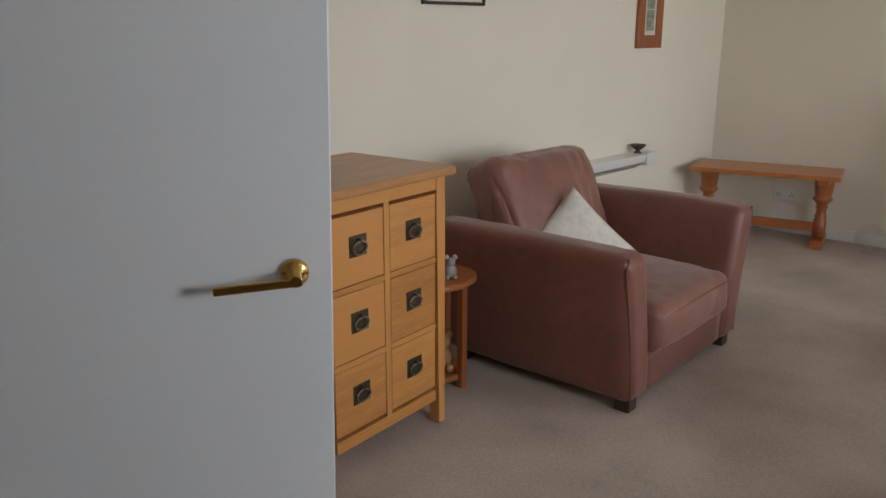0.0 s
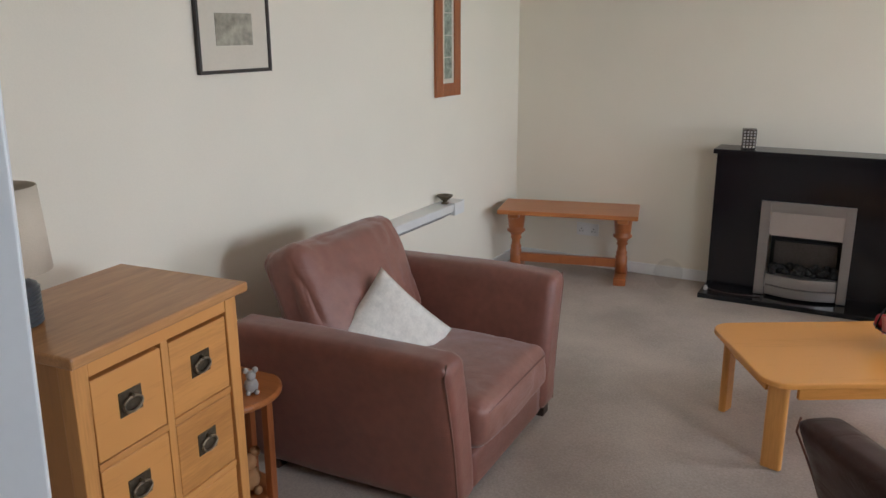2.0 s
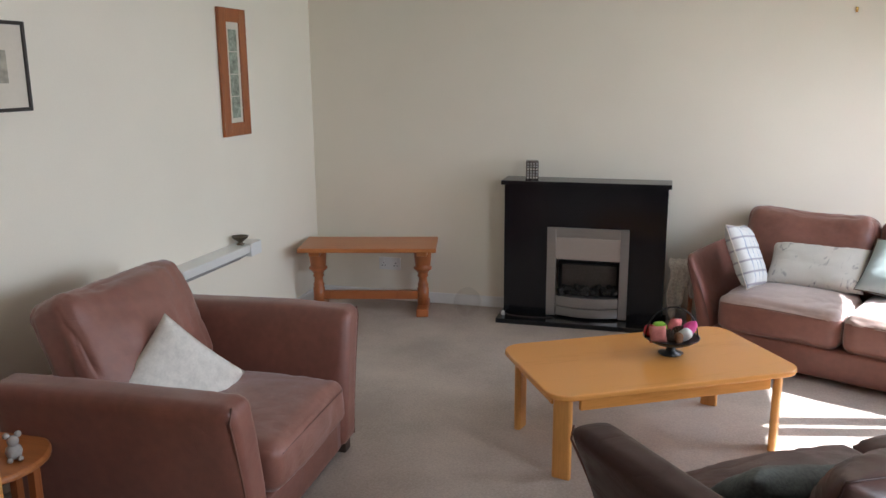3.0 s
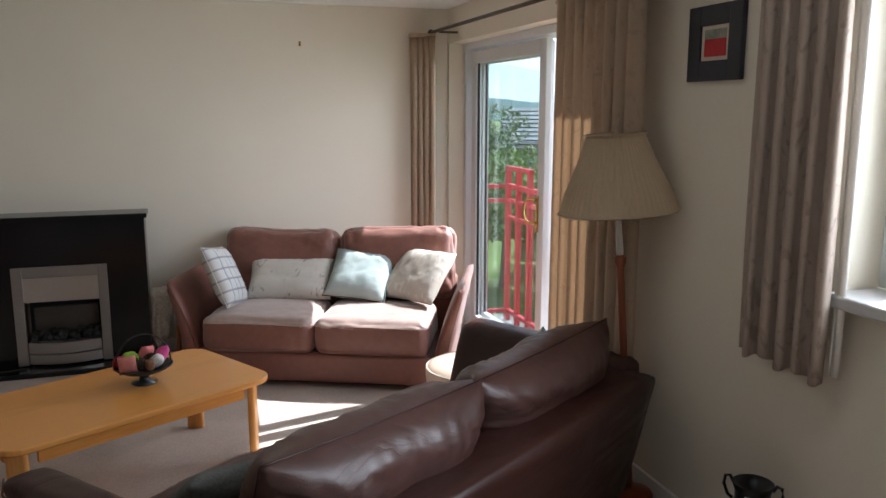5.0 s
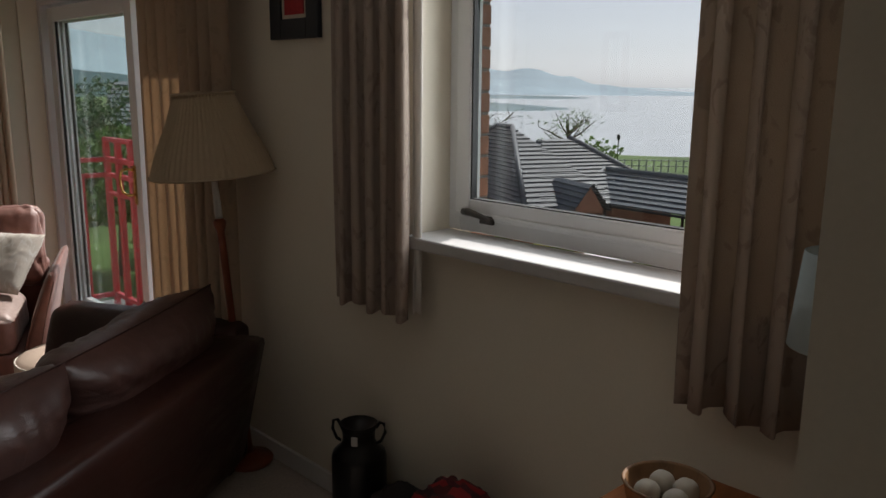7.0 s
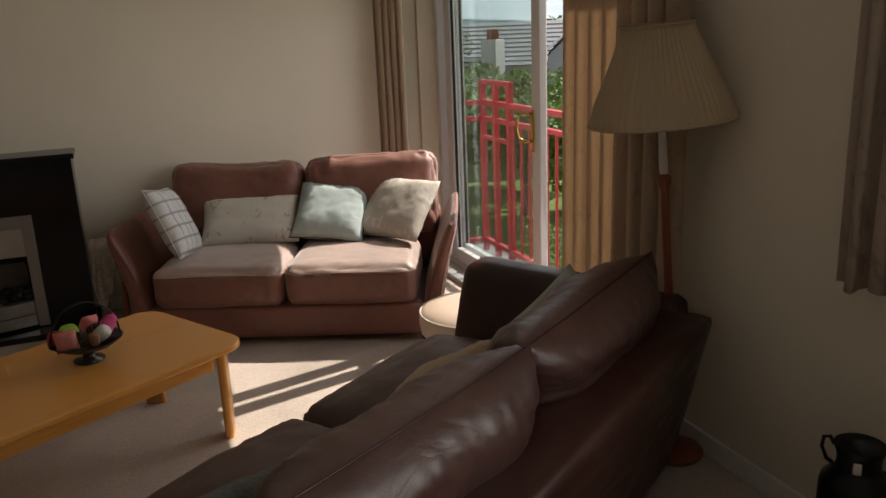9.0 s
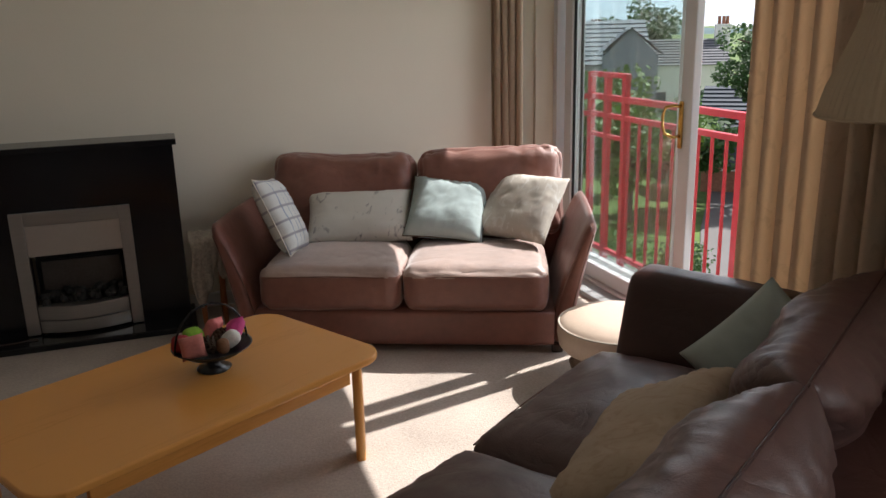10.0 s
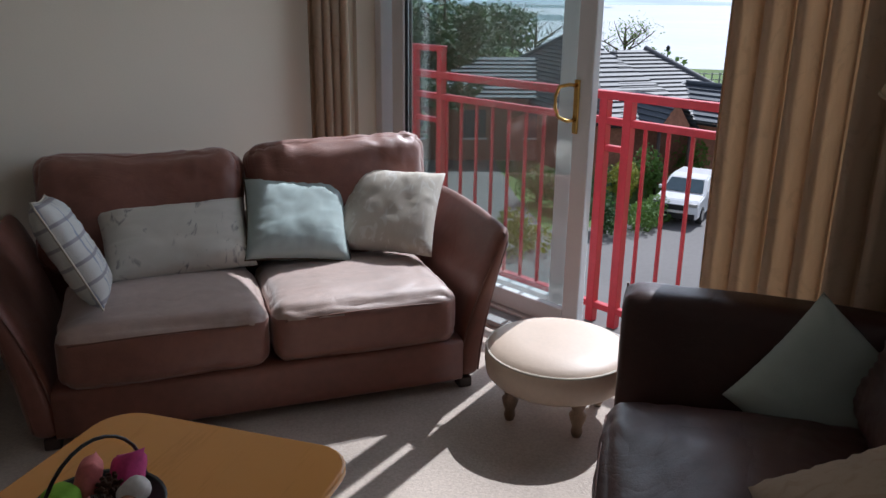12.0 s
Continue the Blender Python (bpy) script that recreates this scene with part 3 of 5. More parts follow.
curtain("curtain", [(1.74, 3.86), (1.72, 3.05)], 0.03, 2.24, 8, 0.058, "full-length beige patterned curtain drawn beside the balcony door", seed=1.0, mat="curtain_thin")
curtain("curtain", [(1.53, 5.935), (1.69, 5.86)], 0.03, 2.24, 4, 0.035, "full-length beige patterned curtain gathered in the corner", seed=2.0, mat="curtain_thin")
curtain("curtain", [(1.74, 2.36), (1.74, 1.97)], 0.89, 2.24, 5, 0.035, "short beige patterned curtain hanging at the window", seed=3.0)
curtain("curtain", [(1.74, 0.98), (1.74, 0.44)], 0.90, 2.24, 6, 0.045, "short beige patterned curtain beside the blue lamp", seed=4.0)
curtain("curtain_lining", [(1.775, 1.995), (1.78, 1.955)], 0.90, 2.23, 1, 0.006, "pale lining edge of the short window curtain", seed=6.0, mat="lining")
for y0, y1 in ((2.95, 5.97), (0.34, 2.46)):
    rod = thing("curtain_rod", "slim brown curtain rod with round ends", "curtain rod", group="curtain rods")
    part("rod", tube([(1.70, y0, 2.275), (1.70, y1, 2.275)], 0.012, 10), MAT["bronze"], rod)
    for yy in (y0, y1):
        part("finial", shift(lathe([(0.006, -0.02), (0.02, -0.012), (0.024, 0), (0.02, 0.012), (0.006, 0.02)], 12), pose(1.70, yy, 2.275, 90)), MAT["bronze"], rod)
    for yy in (y0 + 0.2, y1 - 0.2):
        part("bracket", box(1.70, 1.84, yy - 0.008, yy + 0.008, 2.255, 2.27), MAT["bronze"], rod)

# ---- entry door ----
leaf = thing("door_2", "white painted flush door standing open with a brass lever", "door", pose(-1.89, -0.035, 0.018, 0, 0, 55) @ pose(0, 0, 0, 0, 1.2, 0), kind="structure")
part("leaf", box(0, 0.78, -0.02, 0.02, 0.012, 2.02, 0.003), MAT["door"], leaf)
for s in (-1, 1):
    part("rose", shift(lathe([(0.026, 0), (0.026, 0.006), (0.020, 0.010), (0.012, 0.012), (0.010, 0.062)], 24), pose(0.712, s * 0.02, 1.100, -90 * s, 0, 0)), MAT["brass"], leaf, "brass lever rose")
    lv = box(0.572, 0.724, s * 0.066 - 0.005, s * 0.066 + 0.005, 1.088, 1.104, 0.003)
    for v in lv.verts:
        v.co.z -= 0.012 * (0.727 - v.co.x) / 0.152
    part("lever", lv, MAT["brass"], leaf, "flat straight brass lever handle")

# ---- chest of drawers ----
chest = thing("chest_of_drawers", "oak six-drawer chest with dark ring handles", "chest of drawers", pose(-2.24, 1.56, 0, 0, 0, 5))
# local: x out of the front (0 at the top's front edge), y along the front
CH = 1.04
part("top", box(-0.54, 0.0, -0.35, 0.35, CH - 0.032, CH, 0.006), MAT["oak_top"], chest)
for s in (-1, 1):
    part("side_panel", box(-0.49, -0.085, s * 0.285 - 0.012, s * 0.285 + 0.012, 0.13, CH - 0.032, 0.002), MAT["oak_side"], chest)
    for x0 in (-0.085, -0.52):
        bm = box(x0, x0 + 0.05, s * 0.30 - 0.027, s * 0.30 + 0.027, 0.0, CH - 0.032, 0.003)
        for v in bm.verts:
            if v.co.z < 0.11 and v.co.y * s < 0.30:
                v.co.y += s * 0.02 * (0.11 - v.co.z) / 0.11
        part("leg_post", bm, MAT["oak_z"], chest)
part("back_panel", box(-0.52, -0.505, -0.273, 0.273, 0.13, CH - 0.032), MAT["oak"], chest)
part("bottom_board", box(-0.50, -0.06, -0.273, 0.273, 0.13, 0.15), MAT["oak"], chest)
part("top_rail", box(-0.085, -0.037, -0.273, 0.273, CH - 0.085, CH - 0.032, 0.002), MAT["oak"], chest)
part("bottom_rail", box(-0.085, -0.037, -0.273, 0.273, 0.11, 0.155, 0.002), MAT["oak"], chest)
part("centre_post", box(-0.085, -0.038, -0.014, 0.014, 0.155, CH - 0.085, 0.002), MAT["oak_z"], chest)
zs = [0.155 + i * (CH - 0.085 - 0.155) / 3 for i in range(4)]
for i in range(3):
    if i:
        for s in (-1, 1):
            part("drawer_rail", box(-0.085, -0.038, s * 0.1435 - 0.1295, s * 0.1435 + 0.1295, zs[i] - 0.011, zs[i] + 0.011, 0.002), MAT["oak"], chest)
    for s in (-1, 1):
        y0, y1 = s * 0.1435 - 0.127, s * 0.1435 + 0.127
        dr = part("drawer", box(-0.45, -0.039, y0, y1, zs[i] + 0.0135, zs[i + 1] - 0.0135, 0.003), MAT["oak"], chest)
        zc, yc = (zs[i] + zs[i + 1]) / 2 + 0.01, (y0 + y1) / 2
        part("handle_plate", box(-0.041, -0.036, yc - 0.042, yc + 0.042, zc - 0.037, zc + 0.037, 0.002, 1), MAT["bronze"], dr, "dark bronze handle plate")
        ring = [(-0.028, yc + 0.034 * math.sin(2 * math.pi * k / 16), zc - 0.006 + 0.022 * math.cos(2 * math.pi * k / 16)) for k in range(16)]
        part("ring_pull", tube(ring, 0.0042, 6, True), MAT["ring"], dr, "dark bronze ring pull")
        part("boss", shift(lathe([(0.008, 0), (0.007, 0.008), (0.004, 0.013)], 10), pose(-0.036, yc, zc + 0.019, 0, 90, 0)), MAT["bronze"], dr)

# ---- table lamp on the chest ----
lamp = thing("table_lamp", "table lamp with grey ribbed base and cream drum shade", "lamp", pose(-2.555, 1.30, CH) @ Matrix.Diagonal((1, 1, 0.92, 1)))
prof = [(0.060, 0.0), (0.068, 0.004)]
for i in range(9):
    prof += [(0.072, 0.008 + i * 0.0125), (0.0725, 0.0135 + i * 0.0125), (0.066, 0.0165 + i * 0.0125), (0.066, 0.0185 + i * 0.0125)]
part("base", lathe(prof + [(0.066, 0.125), (0.05, 0.135), (0.02, 0.14), (0.012, 0.15), (0.012, 0.20)], 28), material("grey_ribbed_ceramic", (0.05, 0.054, 0.06), 0.35, vary=0.15), lamp)
sb = lathe([(0.112, 0.17), (0.098, 0.42), (0.094, 0.42), (0.108, 0.17)], 36)
part("shade", sb, material("cream_lampshade_linen", (0.62, 0.53, 0.42), 0.9, vary=0.06, fine=250, bump=0.3), lamp, "cream fabric drum shade", True)


# ---- upholstery ----
def seat_unit(name, label, category, m, width, depth, arm_h, flare, seats, seat_z, back_top, mats, seed=0.0, arm_w=0.2, base=0.22, frame_back=0.60, lean=0.16, back_w=1.0, back_y=0.22, front_flare=0.0, wrinkle=0.009, tilt=14, thick=0.2, cuts=20, round_=0.06, back_out=0.0, wedge=0.0, stuffed=False, lift=0.0, seat_puff=0.035, back_x=0.0):
    """A sofa or armchair. Local: x along the front, y backwards, z up, the front's middle at the origin."""
    ob = thing(name, label, category, m)
    hw = width / 2
    inner = hw - arm_w
    leather, seat_leather, back = mats[0], mats[1], mats[-1]

    def out(k, y):
        """How far the arm leans outwards at height share k and depth y."""
        return (flare + front_flare * (1 - y / depth)) * max(k, 0) ** 1.5

    y0, z0 = (0.004, 0.035) if wedge else (0.03, 0.05)
    part("base", shift(soft(2 * inner + 0.06, depth - 0.14, base - z0, 0.02, 6), pose(0, y0 + (depth - 0.14) / 2, z0 + (base - z0) / 2)), leather, ob, smooth=True)
    for s in (-1, 1):
        def bend(q, s=s):
            k = (q.z + arm_h / 2) / arm_h
            f = max(0, min(1, 0.5 - s * q.x / arm_w))
            return Vector((q.x + s * (out(k, q.y + depth / 2) + wedge * f * (arm_w - 0.05) * max(k, 0) ** 2), q.y, q.z))
        arm = part("arm", shift(soft(arm_w, depth - 0.02, arm_h - z0, 0.05, 14, (0.01, 0, 0.01), 0.004, 5.0, seed + s, bend), pose(s * (hw - arm_w / 2), depth / 2, z0 + (arm_h - z0) / 2)), leather, ob, smooth=True)
        pts = []
        for i in range(13):
            k = i / 12
            pts.append((s * (hw - 0.016 + out(k, 0.02) - 0.035 * max(0, k - 0.92) * 12), 0.022, 0.07 + (arm_h - 0.08) * k))
        part("piping", tube(pts, 0.004, 6), MAT["piping"], arm, "dark stitched piping")
        if wedge:
            edge = [(s * (hw - arm_w + 0.012 + out(k, 0.02) + (arm_w - 0.05) * k ** 2), 0.018, 0.07 + (arm_h - 0.09) * k) for k in [i / 14 for i in range(15)]]
            part("piping", tube(edge, 0.0035, 6), MAT["piping"], arm, "dark stitched piping")
    part("back_frame", shift(soft(2 * inner + arm_w * 1.2, 0.18 + back_out, frame_back - 0.05, 0.05, 9, (0, 0.01, 0.0), 0.004, 5, seed, lambda q: Vector((q.x * (1 + 0.5 * flare * (q.z / frame_back + 0.5)), q.y + lean * 0.6 * (q.z / frame_back), q.z))), pose(0, depth - 0.10 + back_out / 2, 0.05 + (frame_back - 0.05) / 2)), leather, ob, smooth=True)
    w = 2 * inner / seats
    for i in range(seats):
        x = -inner + w * (i + 0.5)
        sc = part("seat_cushion", shift(soft(w - 0.006, depth - 0.24, seat_z - base, 0.06, max(18, cuts - 4), (0.006, 0.018, seat_puff), wrinkle * 0.7, 6.0, seed + 3.1 * i), pose(x, (depth - 0.24) / 2 - 0.012, base + (seat_z - base) / 2 - 0.012)), mats[-1] if wedge else seat_leather, ob, smooth=True)
        # Faces above the seam take the copy with light in its colour.
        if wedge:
            sc.data.materials.append(seat_leather)
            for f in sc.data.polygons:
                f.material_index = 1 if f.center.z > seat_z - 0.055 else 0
        part("seam", tube([(x + (w / 2 - 0.05) * a / 8, -0.020 + 0.01 * (abs(a) / 8) ** 2, seat_z - 0.06 + 0.012 * (1 - (a / 8) ** 2)) for a in range(-8, 9)], 0.003, 6), MAT["piping"], ob)
        bh = back_top - seat_z + 0.05 + lift * i
        bw = w * back_w
        if stuffed:
            m4 = pose((i - (seats - 1) / 2) * bw, depth - back_y, seat_z - 0.04 + bh / 2, -tilt, 1.5 * (-1) ** i, 0)
            bc = part("back_cushion", shift(pillow(bw + 0.03, bh + 0.05, thick * 1.45, 44, 0.10, seed + 7.7 * i, 0.022, 0.005), m4), back, ob, smooth=True)
            part("seam", tube([m4 @ Vector(p) for p in pillow_rim(bw + 0.03, bh + 0.05, 26, 0.10)], 0.004, 6, True), leather, bc, "stitched leather seam")
            continue
        part("back_cushion", shift(soft(bw - 0.012, thick, bh, round_, cuts, (0.004, thick * 0.25, 0.0), wrinkle * 1.3, 5.0, seed + 7.7 * i), pose((i - (seats - 1) / 2) * bw + back_x, depth - back_y, seat_z - 0.04 + bh / 2, -tilt, 1.5 * (-1) ** i if seats > 1 else 2, 0)), back, ob, smooth=True)
    fw = 0.028 if wedge else 0.035
    for sx in (-1, 1):
        for y in (0.045 if wedge else 0.07, depth - 0.1):
            part("foot", box(sx * (hw - 0.07) - fw, sx * (hw - 0.07) + fw, y - fw, y + fw, 0.0, z0 + 0.008, 0.006), MAT["foot"], ob, "dark wooden block foot")
    return ob


LOVE = pose(0.595, 4.875, 0, 0, 0, -24)
seat_unit("sofa", "red-brown leather two-seat sofa in front of the balcony door", "sofa", LOVE, 1.665, 0.85, 0.655, 0.125, 2, 0.45, 0.885, (MAT["leather"], MAT["leather_sunlit"], MAT["leather_worn"]), arm_w=0.11, seed=2.0, back_w=1.14, back_y=0.11, tilt=17, lean=0.02, thick=0.20, round_=0.085, wedge=1.0, wrinkle=0.014, cuts=28, lift=0.022)
U, V = Vector((0.836, 0.549, 0)), Vector((-0.549, 0.836, 0))
REF = Vector((0.84, 2.586, 0))
DARK = Matrix.Translation(REF - 0.08 * U + 0.835 * V) @ pose(0, 0, 0, 0, 0, 33.3 + 180)
seat_unit("sofa", "dark brown leather two-seat sofa with its back to the doorway", "sofa", DARK, 2.04, 1.00, 0.66, 0.07, 2, 0.43, 0.82, (MAT["leather_dark"], MAT["leather_brown"]), arm_w=0.17, seed=5.0, frame_back=0.64, lean=0.22, front_flare=0.13, wrinkle=0.013, seat_puff=0.07, back_w=1.06, back_y=0.20, tilt=22, thick=0.22, cuts=30, back_out=0.07, stuffed=True)
ARM = pose(-1.77, 2.95, 0, 0, 0, 92)
seat_unit("armchair", "red-brown leather armchair with a single loose seat cushion", "armchair", ARM, 1.10, 1.02, 0.70, 0.12, 1, 0.44, 0.93, (MAT["leather"], MAT["leather_worn"]), arm_w=0.18, seed=9.0, back_w=1.14, back_y=0.15, tilt=24, lean=0.16, thick=0.24, round_=0.075, wrinkle=0.011, cuts=28, back_x=0.045)


# ---- cushions ----
def cushion(label, centre, right, up, w, h, d, mat, rim=None, seed=0.0, gather=0.003):
    """A cushion about centre; right and up run along its sides, its face looks along right x up."""
    u = Vector(up).normalized()
    r = Vector(right)
    r = (r - u * r.dot(u)).normalized()
    n = u.cross(r)
    m = Matrix((( r.x, n.x, u.x, centre[0]), (r.y, n.y, u.y, centre[1]), (r.z, n.z, u.z, centre[2]), (0, 0, 0, 1)))
    ob = thing("cushion", label, "cushion", m, group="scatter cushions")
    part("cover", pillow(w, h, d, seed=seed, gather=gather), mat, ob, smooth=True)
    if rim:
        part("piping", tube(pillow_rim(w, h), 0.004, 5, True), rim, ob)
    return ob


def check_cloth(name="pale_blue_check", ground=(0.60, 0.60, 0.58), lines=((0.20, 0.26, 0.38, 1), (0.24, 0.22, 0.26, 1)), lo=0.90):
    """Cloth with a check of thin woven lines."""
    m = material(name, ground, 0.9, vary=0.05, fine=300, bump=0.3)
    n, l = m.node_tree.nodes, m.node_tree.links
    p = n["Principled BSDF"]
    base = p.inputs["Base Color"].links[0].from_socket
    tc = n.new("ShaderNodeTexCoord")
    for axis, col in (("X", lines[0]), ("Z", lines[1])):
        w = n.new("ShaderNodeTexWave")
        w.bands_direction = axis
        w.inputs["Scale"].default_value = 4.2
        l.new(tc.outputs["Object"], w.inputs["Vector"])
        ramp = n.new("ShaderNodeValToRGB")
        ramp.color_ramp.elements[0].position, ramp.color_ramp.elements[1].position = lo, lo + 0.06
        ramp.color_ramp.elements[1].color = (0.75, 0.75, 0.75, 1)
        l.new(w.outputs["Fac"], ramp.inputs[0])
        mx = n.new("ShaderNodeMix")
        mx.data_type = "RGBA"
        mx.inputs[7].default_value = col
        l.new(ramp.outputs[0], mx.inputs[0])
        l.new(base, mx.inputs[6])
        base = mx.outputs[2]
    l.new(base, p.inputs["Base Color"])
    return m


cushion("pale checked cushion with blue lines leaning on the sofa arm", (0.11, 5.37, 0.645), (0.34, 0.94, -0.05), (-0.34, 0.30, 0.89), 0.38, 0.42, 0.13, check_cloth(), MAT["cream_fabric"], 1.0)
cushion("long cream cushion printed with grey flowers on the sofa", (0.545, 5.475, 0.575), (0.52, -0.215, -0.02), (0.08, 0.24, 0.25), 0.58, 0.33, 0.14, print_cloth("cream_floral_print", (0.66, 0.63, 0.57), (0.22, 0.21, 0.21)), None, 2.0)
cushion("square sage green cushion on the sofa", (0.995, 5.30, 0.61), (0.415, -0.20, -0.03), (0.17, 0.27, 0.29), 0.43, 0.40, 0.15, MAT["sage"], MAT["bronze"], 3.0)
cushion("square cream linen cushion leaning on the sofa arm", (1.345, 5.115, 0.625), (0.24, -0.38, -0.03), (0.24, 0.17, 0.31), 0.44, 0.41, 0.15, print_cloth("cream_linen_print", (0.60, 0.55, 0.48), (0.70, 0.67, 0.62), 11.0, 0.55, 0.62), None, 4.0)
cushion("ivory patterned cushion resting on its corner in the armchair", (-2.335, 2.85, 0.505), (0.10, 0.70, 0.60), (-0.55, -0.45, 0.70), 0.45, 0.45, 0.12, MAT["ivory"], None, 5.0)
cushion("grey-green cushion leaning against the dark sofa arm", (1.385, 3.245, 0.465), (0.52, -0.66, -0.45), (0.257, -0.144, 0.299), 0.42, 0.40, 0.15, material("grey_green_cotton", (0.40, 0.45, 0.41), 0.9, vary=0.05, fine=300, bump=0.3), None, 6.0)
cushion("tan ribbed cushion lying on the dark sofa", REF - 0.02 * U + 0.32 * V + Vector((0, 0, 0.525)), -U - Vector((0, 0, 0.22)), -0.9 * V + Vector((0, 0, 0.5)), 0.60, 0.40, 0.17, print_cloth("tan_ribbed_cloth", (0.44, 0.335, 0.235), (0.38, 0.275, 0.185), 14.0, 0.5, 0.7), None, 7.0, 0.005)
cushion("grey tweed cushion at the end of the dark sofa", REF - 0.80 * U + 0.36 * V + Vector((0, 0, 0.56)), -U + Vector((0, 0, 0.18)), -0.7 * V + Vector((0, 0, 0.6)), 0.42, 0.40, 0.13, material("grey_tweed", (0.13, 0.14, 0.13), 0.9, vary=0.4, fine=90, bump=0.4), None, 8.0)

# ---- coffee table ----
TB = pose(-0.450, 3.94, 0, 0, 0, 30)
table = thing("coffee_table", "varnished beech coffee table with rounded corners", "coffee table", TB)
TZ = 0.425
part("tabletop", prism(round_rect(1.27, 0.72, 0.105), TZ - 0.028, TZ, 0.008, 3), MAT["beech"], table)
for s in (-1, 1):
    part("apron", box(-0.48, 0.48, s * 0.302 - 0.012, s * 0.302 + 0.012, TZ - 0.095, TZ - 0.028, 0.003), MAT["beech"], table)
    part("apron", box(s * 0.565 - 0.012, s * 0.565 + 0.012, -0.21, 0.21, TZ - 0.095, TZ - 0.028, 0.003), MAT["beech"], table)
    for q in (-1, 1):
        part("leg", shift(prism(round_rect(0.088, 0.036, 0.014, 4), 0, TZ - 0.028, 0.003, 2), pose(s * 0.548, q * 0.275, 0, 0, 0, -45 * s * q)), MAT["beech_z"], table)

# ---- ottoman ----
ott = thing("footstool", "round pale tan leather footstool on turned wooden legs", "footstool", pose(1.41, 4.21, 0))
part("cushion", lathe([(0.245, 0.155), (0.265, 0.175), (0.272, 0.22), (0.270, 0.265), (0.262, 0.275), (0.235, 0.293), (0.15, 0.306), (0.0, 0.31)], 40), MAT["ottoman"], ott, smooth=True)
part("piping", tube([(0.266 * math.cos(a * math.pi / 20), 0.266 * math.sin(a * math.pi / 20), 0.272) for a in range(40)], 0.005, 6, True), MAT["cream_fabric"], ott)
for k in range(4):
    a = radians(45 + 90 * k + 20)
    part("leg", shift(lathe([(0.016, 0), (0.022, 0.02), (0.018, 0.04), (0.03, 0.075), (0.032, 0.09), (0.02, 0.105), (0.03, 0.125), (0.03, 0.16)], 14), pose(0.185 * math.cos(a), 0.185 * math.sin(a), 0)), MAT["limed_wood"], ott)

# ---- fireplace ----
fp = thing("fireplace", "black fireplace surround with a steel electric fire", "fireplace", pose(-0.955, 6.0, 0))
part("mantel_shelf", box(-0.595, 0.595, -0.265, 0.0, 1.0, 1.032, 0.004), MAT["black_gloss"], fp)
part("hearth", box(-0.60, 0.60, -0.40, 0.0, 0.0, 0.035, 0.004), MAT["granite"], fp)
sur = bmesh.new()
rim = [[sur.verts.new((x, y, z)) for x, z in ((-0.575, 0.035), (-0.215, 0.035), (-0.215, 0.64), (0.285, 0.64), (0.285, 0.035), (0.575, 0.035), (0.575, 1.0), (-0.575, 1.0))] for y in (-0.225, 0.0)]
sur.faces.new(rim[0])
sur.faces.new(rim[1][::-1])
for i in range(8):
    sur.faces.new((rim[0][i], rim[1][i], rim[1][(i + 1) % 8], rim[0][(i + 1) % 8]))
bmesh.ops.recalc_face_normals(sur, faces=sur.faces[:])
bmesh.ops.bevel(sur, geom=sur.edges[:], offset=0.003, segments=2, affect="EDGES")
part("surround", sur, MAT["black_gloss"], fp)
fire = part("fire_frame", box(-0.255, -0.19, -0.245, -0.225, 0.04, 0.70, 0.004), MAT["steel"], fp, "brushed steel trim")
part("trim", box(0.265, 0.325, -0.245, -0.225, 0.04, 0.70, 0.004), MAT["steel"], fire)
part("trim", box(-0.19, 0.265, -0.245, -0.225, 0.628, 0.70, 0.004), MAT["steel"], fire)
part("fascia", box(-0.19, 0.265, -0.238, -0.226, 0.465, 0.628, 0.003), MAT["steel_panel"], fire, "plain satin steel panel")
part("fire_box", box(-0.19, 0.265, -0.06, -0.04, 0.04, 0.465), MAT["dark_void"], fire)
part("fire_back", box(-0.16, 0.235, -0.10, -0.06, 0.2, 0.40), MAT["fire_panel"], fire)
bow = bmesh.new()
for k, (z0, z1, r) in enumerate(((0.05, 0.115, 0.0), (0.122, 0.195, 0.006))):
    out = [(-0.185 + 0.445 * i / 12, -0.245 - (0.05 + r) * math.sin(math.pi * i / 12)) for i in range(13)] + [(0.26, -0.20), (-0.185, -0.20)]
    join(bow, prism(out, z0, z1, 0.002, 1))
part("bowed_front", bow, MAT["steel"], fire, "bowed steel fret")
rng = random.Random(4)
lumps = []
for k in range(4):
    b = bmesh.new()
    bmesh.ops.create_icosphere(b, subdivisions=1, radius=0.027)
    for v in b.verts:
        v.co *= rng.uniform(0.75, 1.2)
    lump = bpy.data.meshes.new("coal")
    b.to_mesh(lump)
    b.free()
    lump.materials.append(MAT["coal"])
    lumps.append(lump)
for k in range(46):
    ob = new("coal", lumps[k % 4])
    ob.parent = fire
    ob.matrix_basis = pose(rng.uniform(-0.165, 0.24), rng.uniform(-0.235, -0.11), 0.205 + rng.uniform(0, 0.04), 30 * k, 50 * k)

cable = thing("power_cable", "thin brown cable with a white plug on the hearth", "cable", pose(-0.955, 6.0, 0.035))
part("cord", tube([(-0.555, -0.30, 0.012), (-0.50, -0.315, 0.006), (-0.40, -0.33, 0.005), (-0.30, -0.325, 0.006), (-0.20, -0.30, 0.005)], 0.004, 6), MAT["foot"], cable)
part("plug", shift(lathe([(0.014, 0), (0.016, 0.012), (0.012, 0.028), (0.006, 0.034)], 12), pose(-0.565, -0.30, 0)), MAT["plastic_white"], cable, "small white plug")

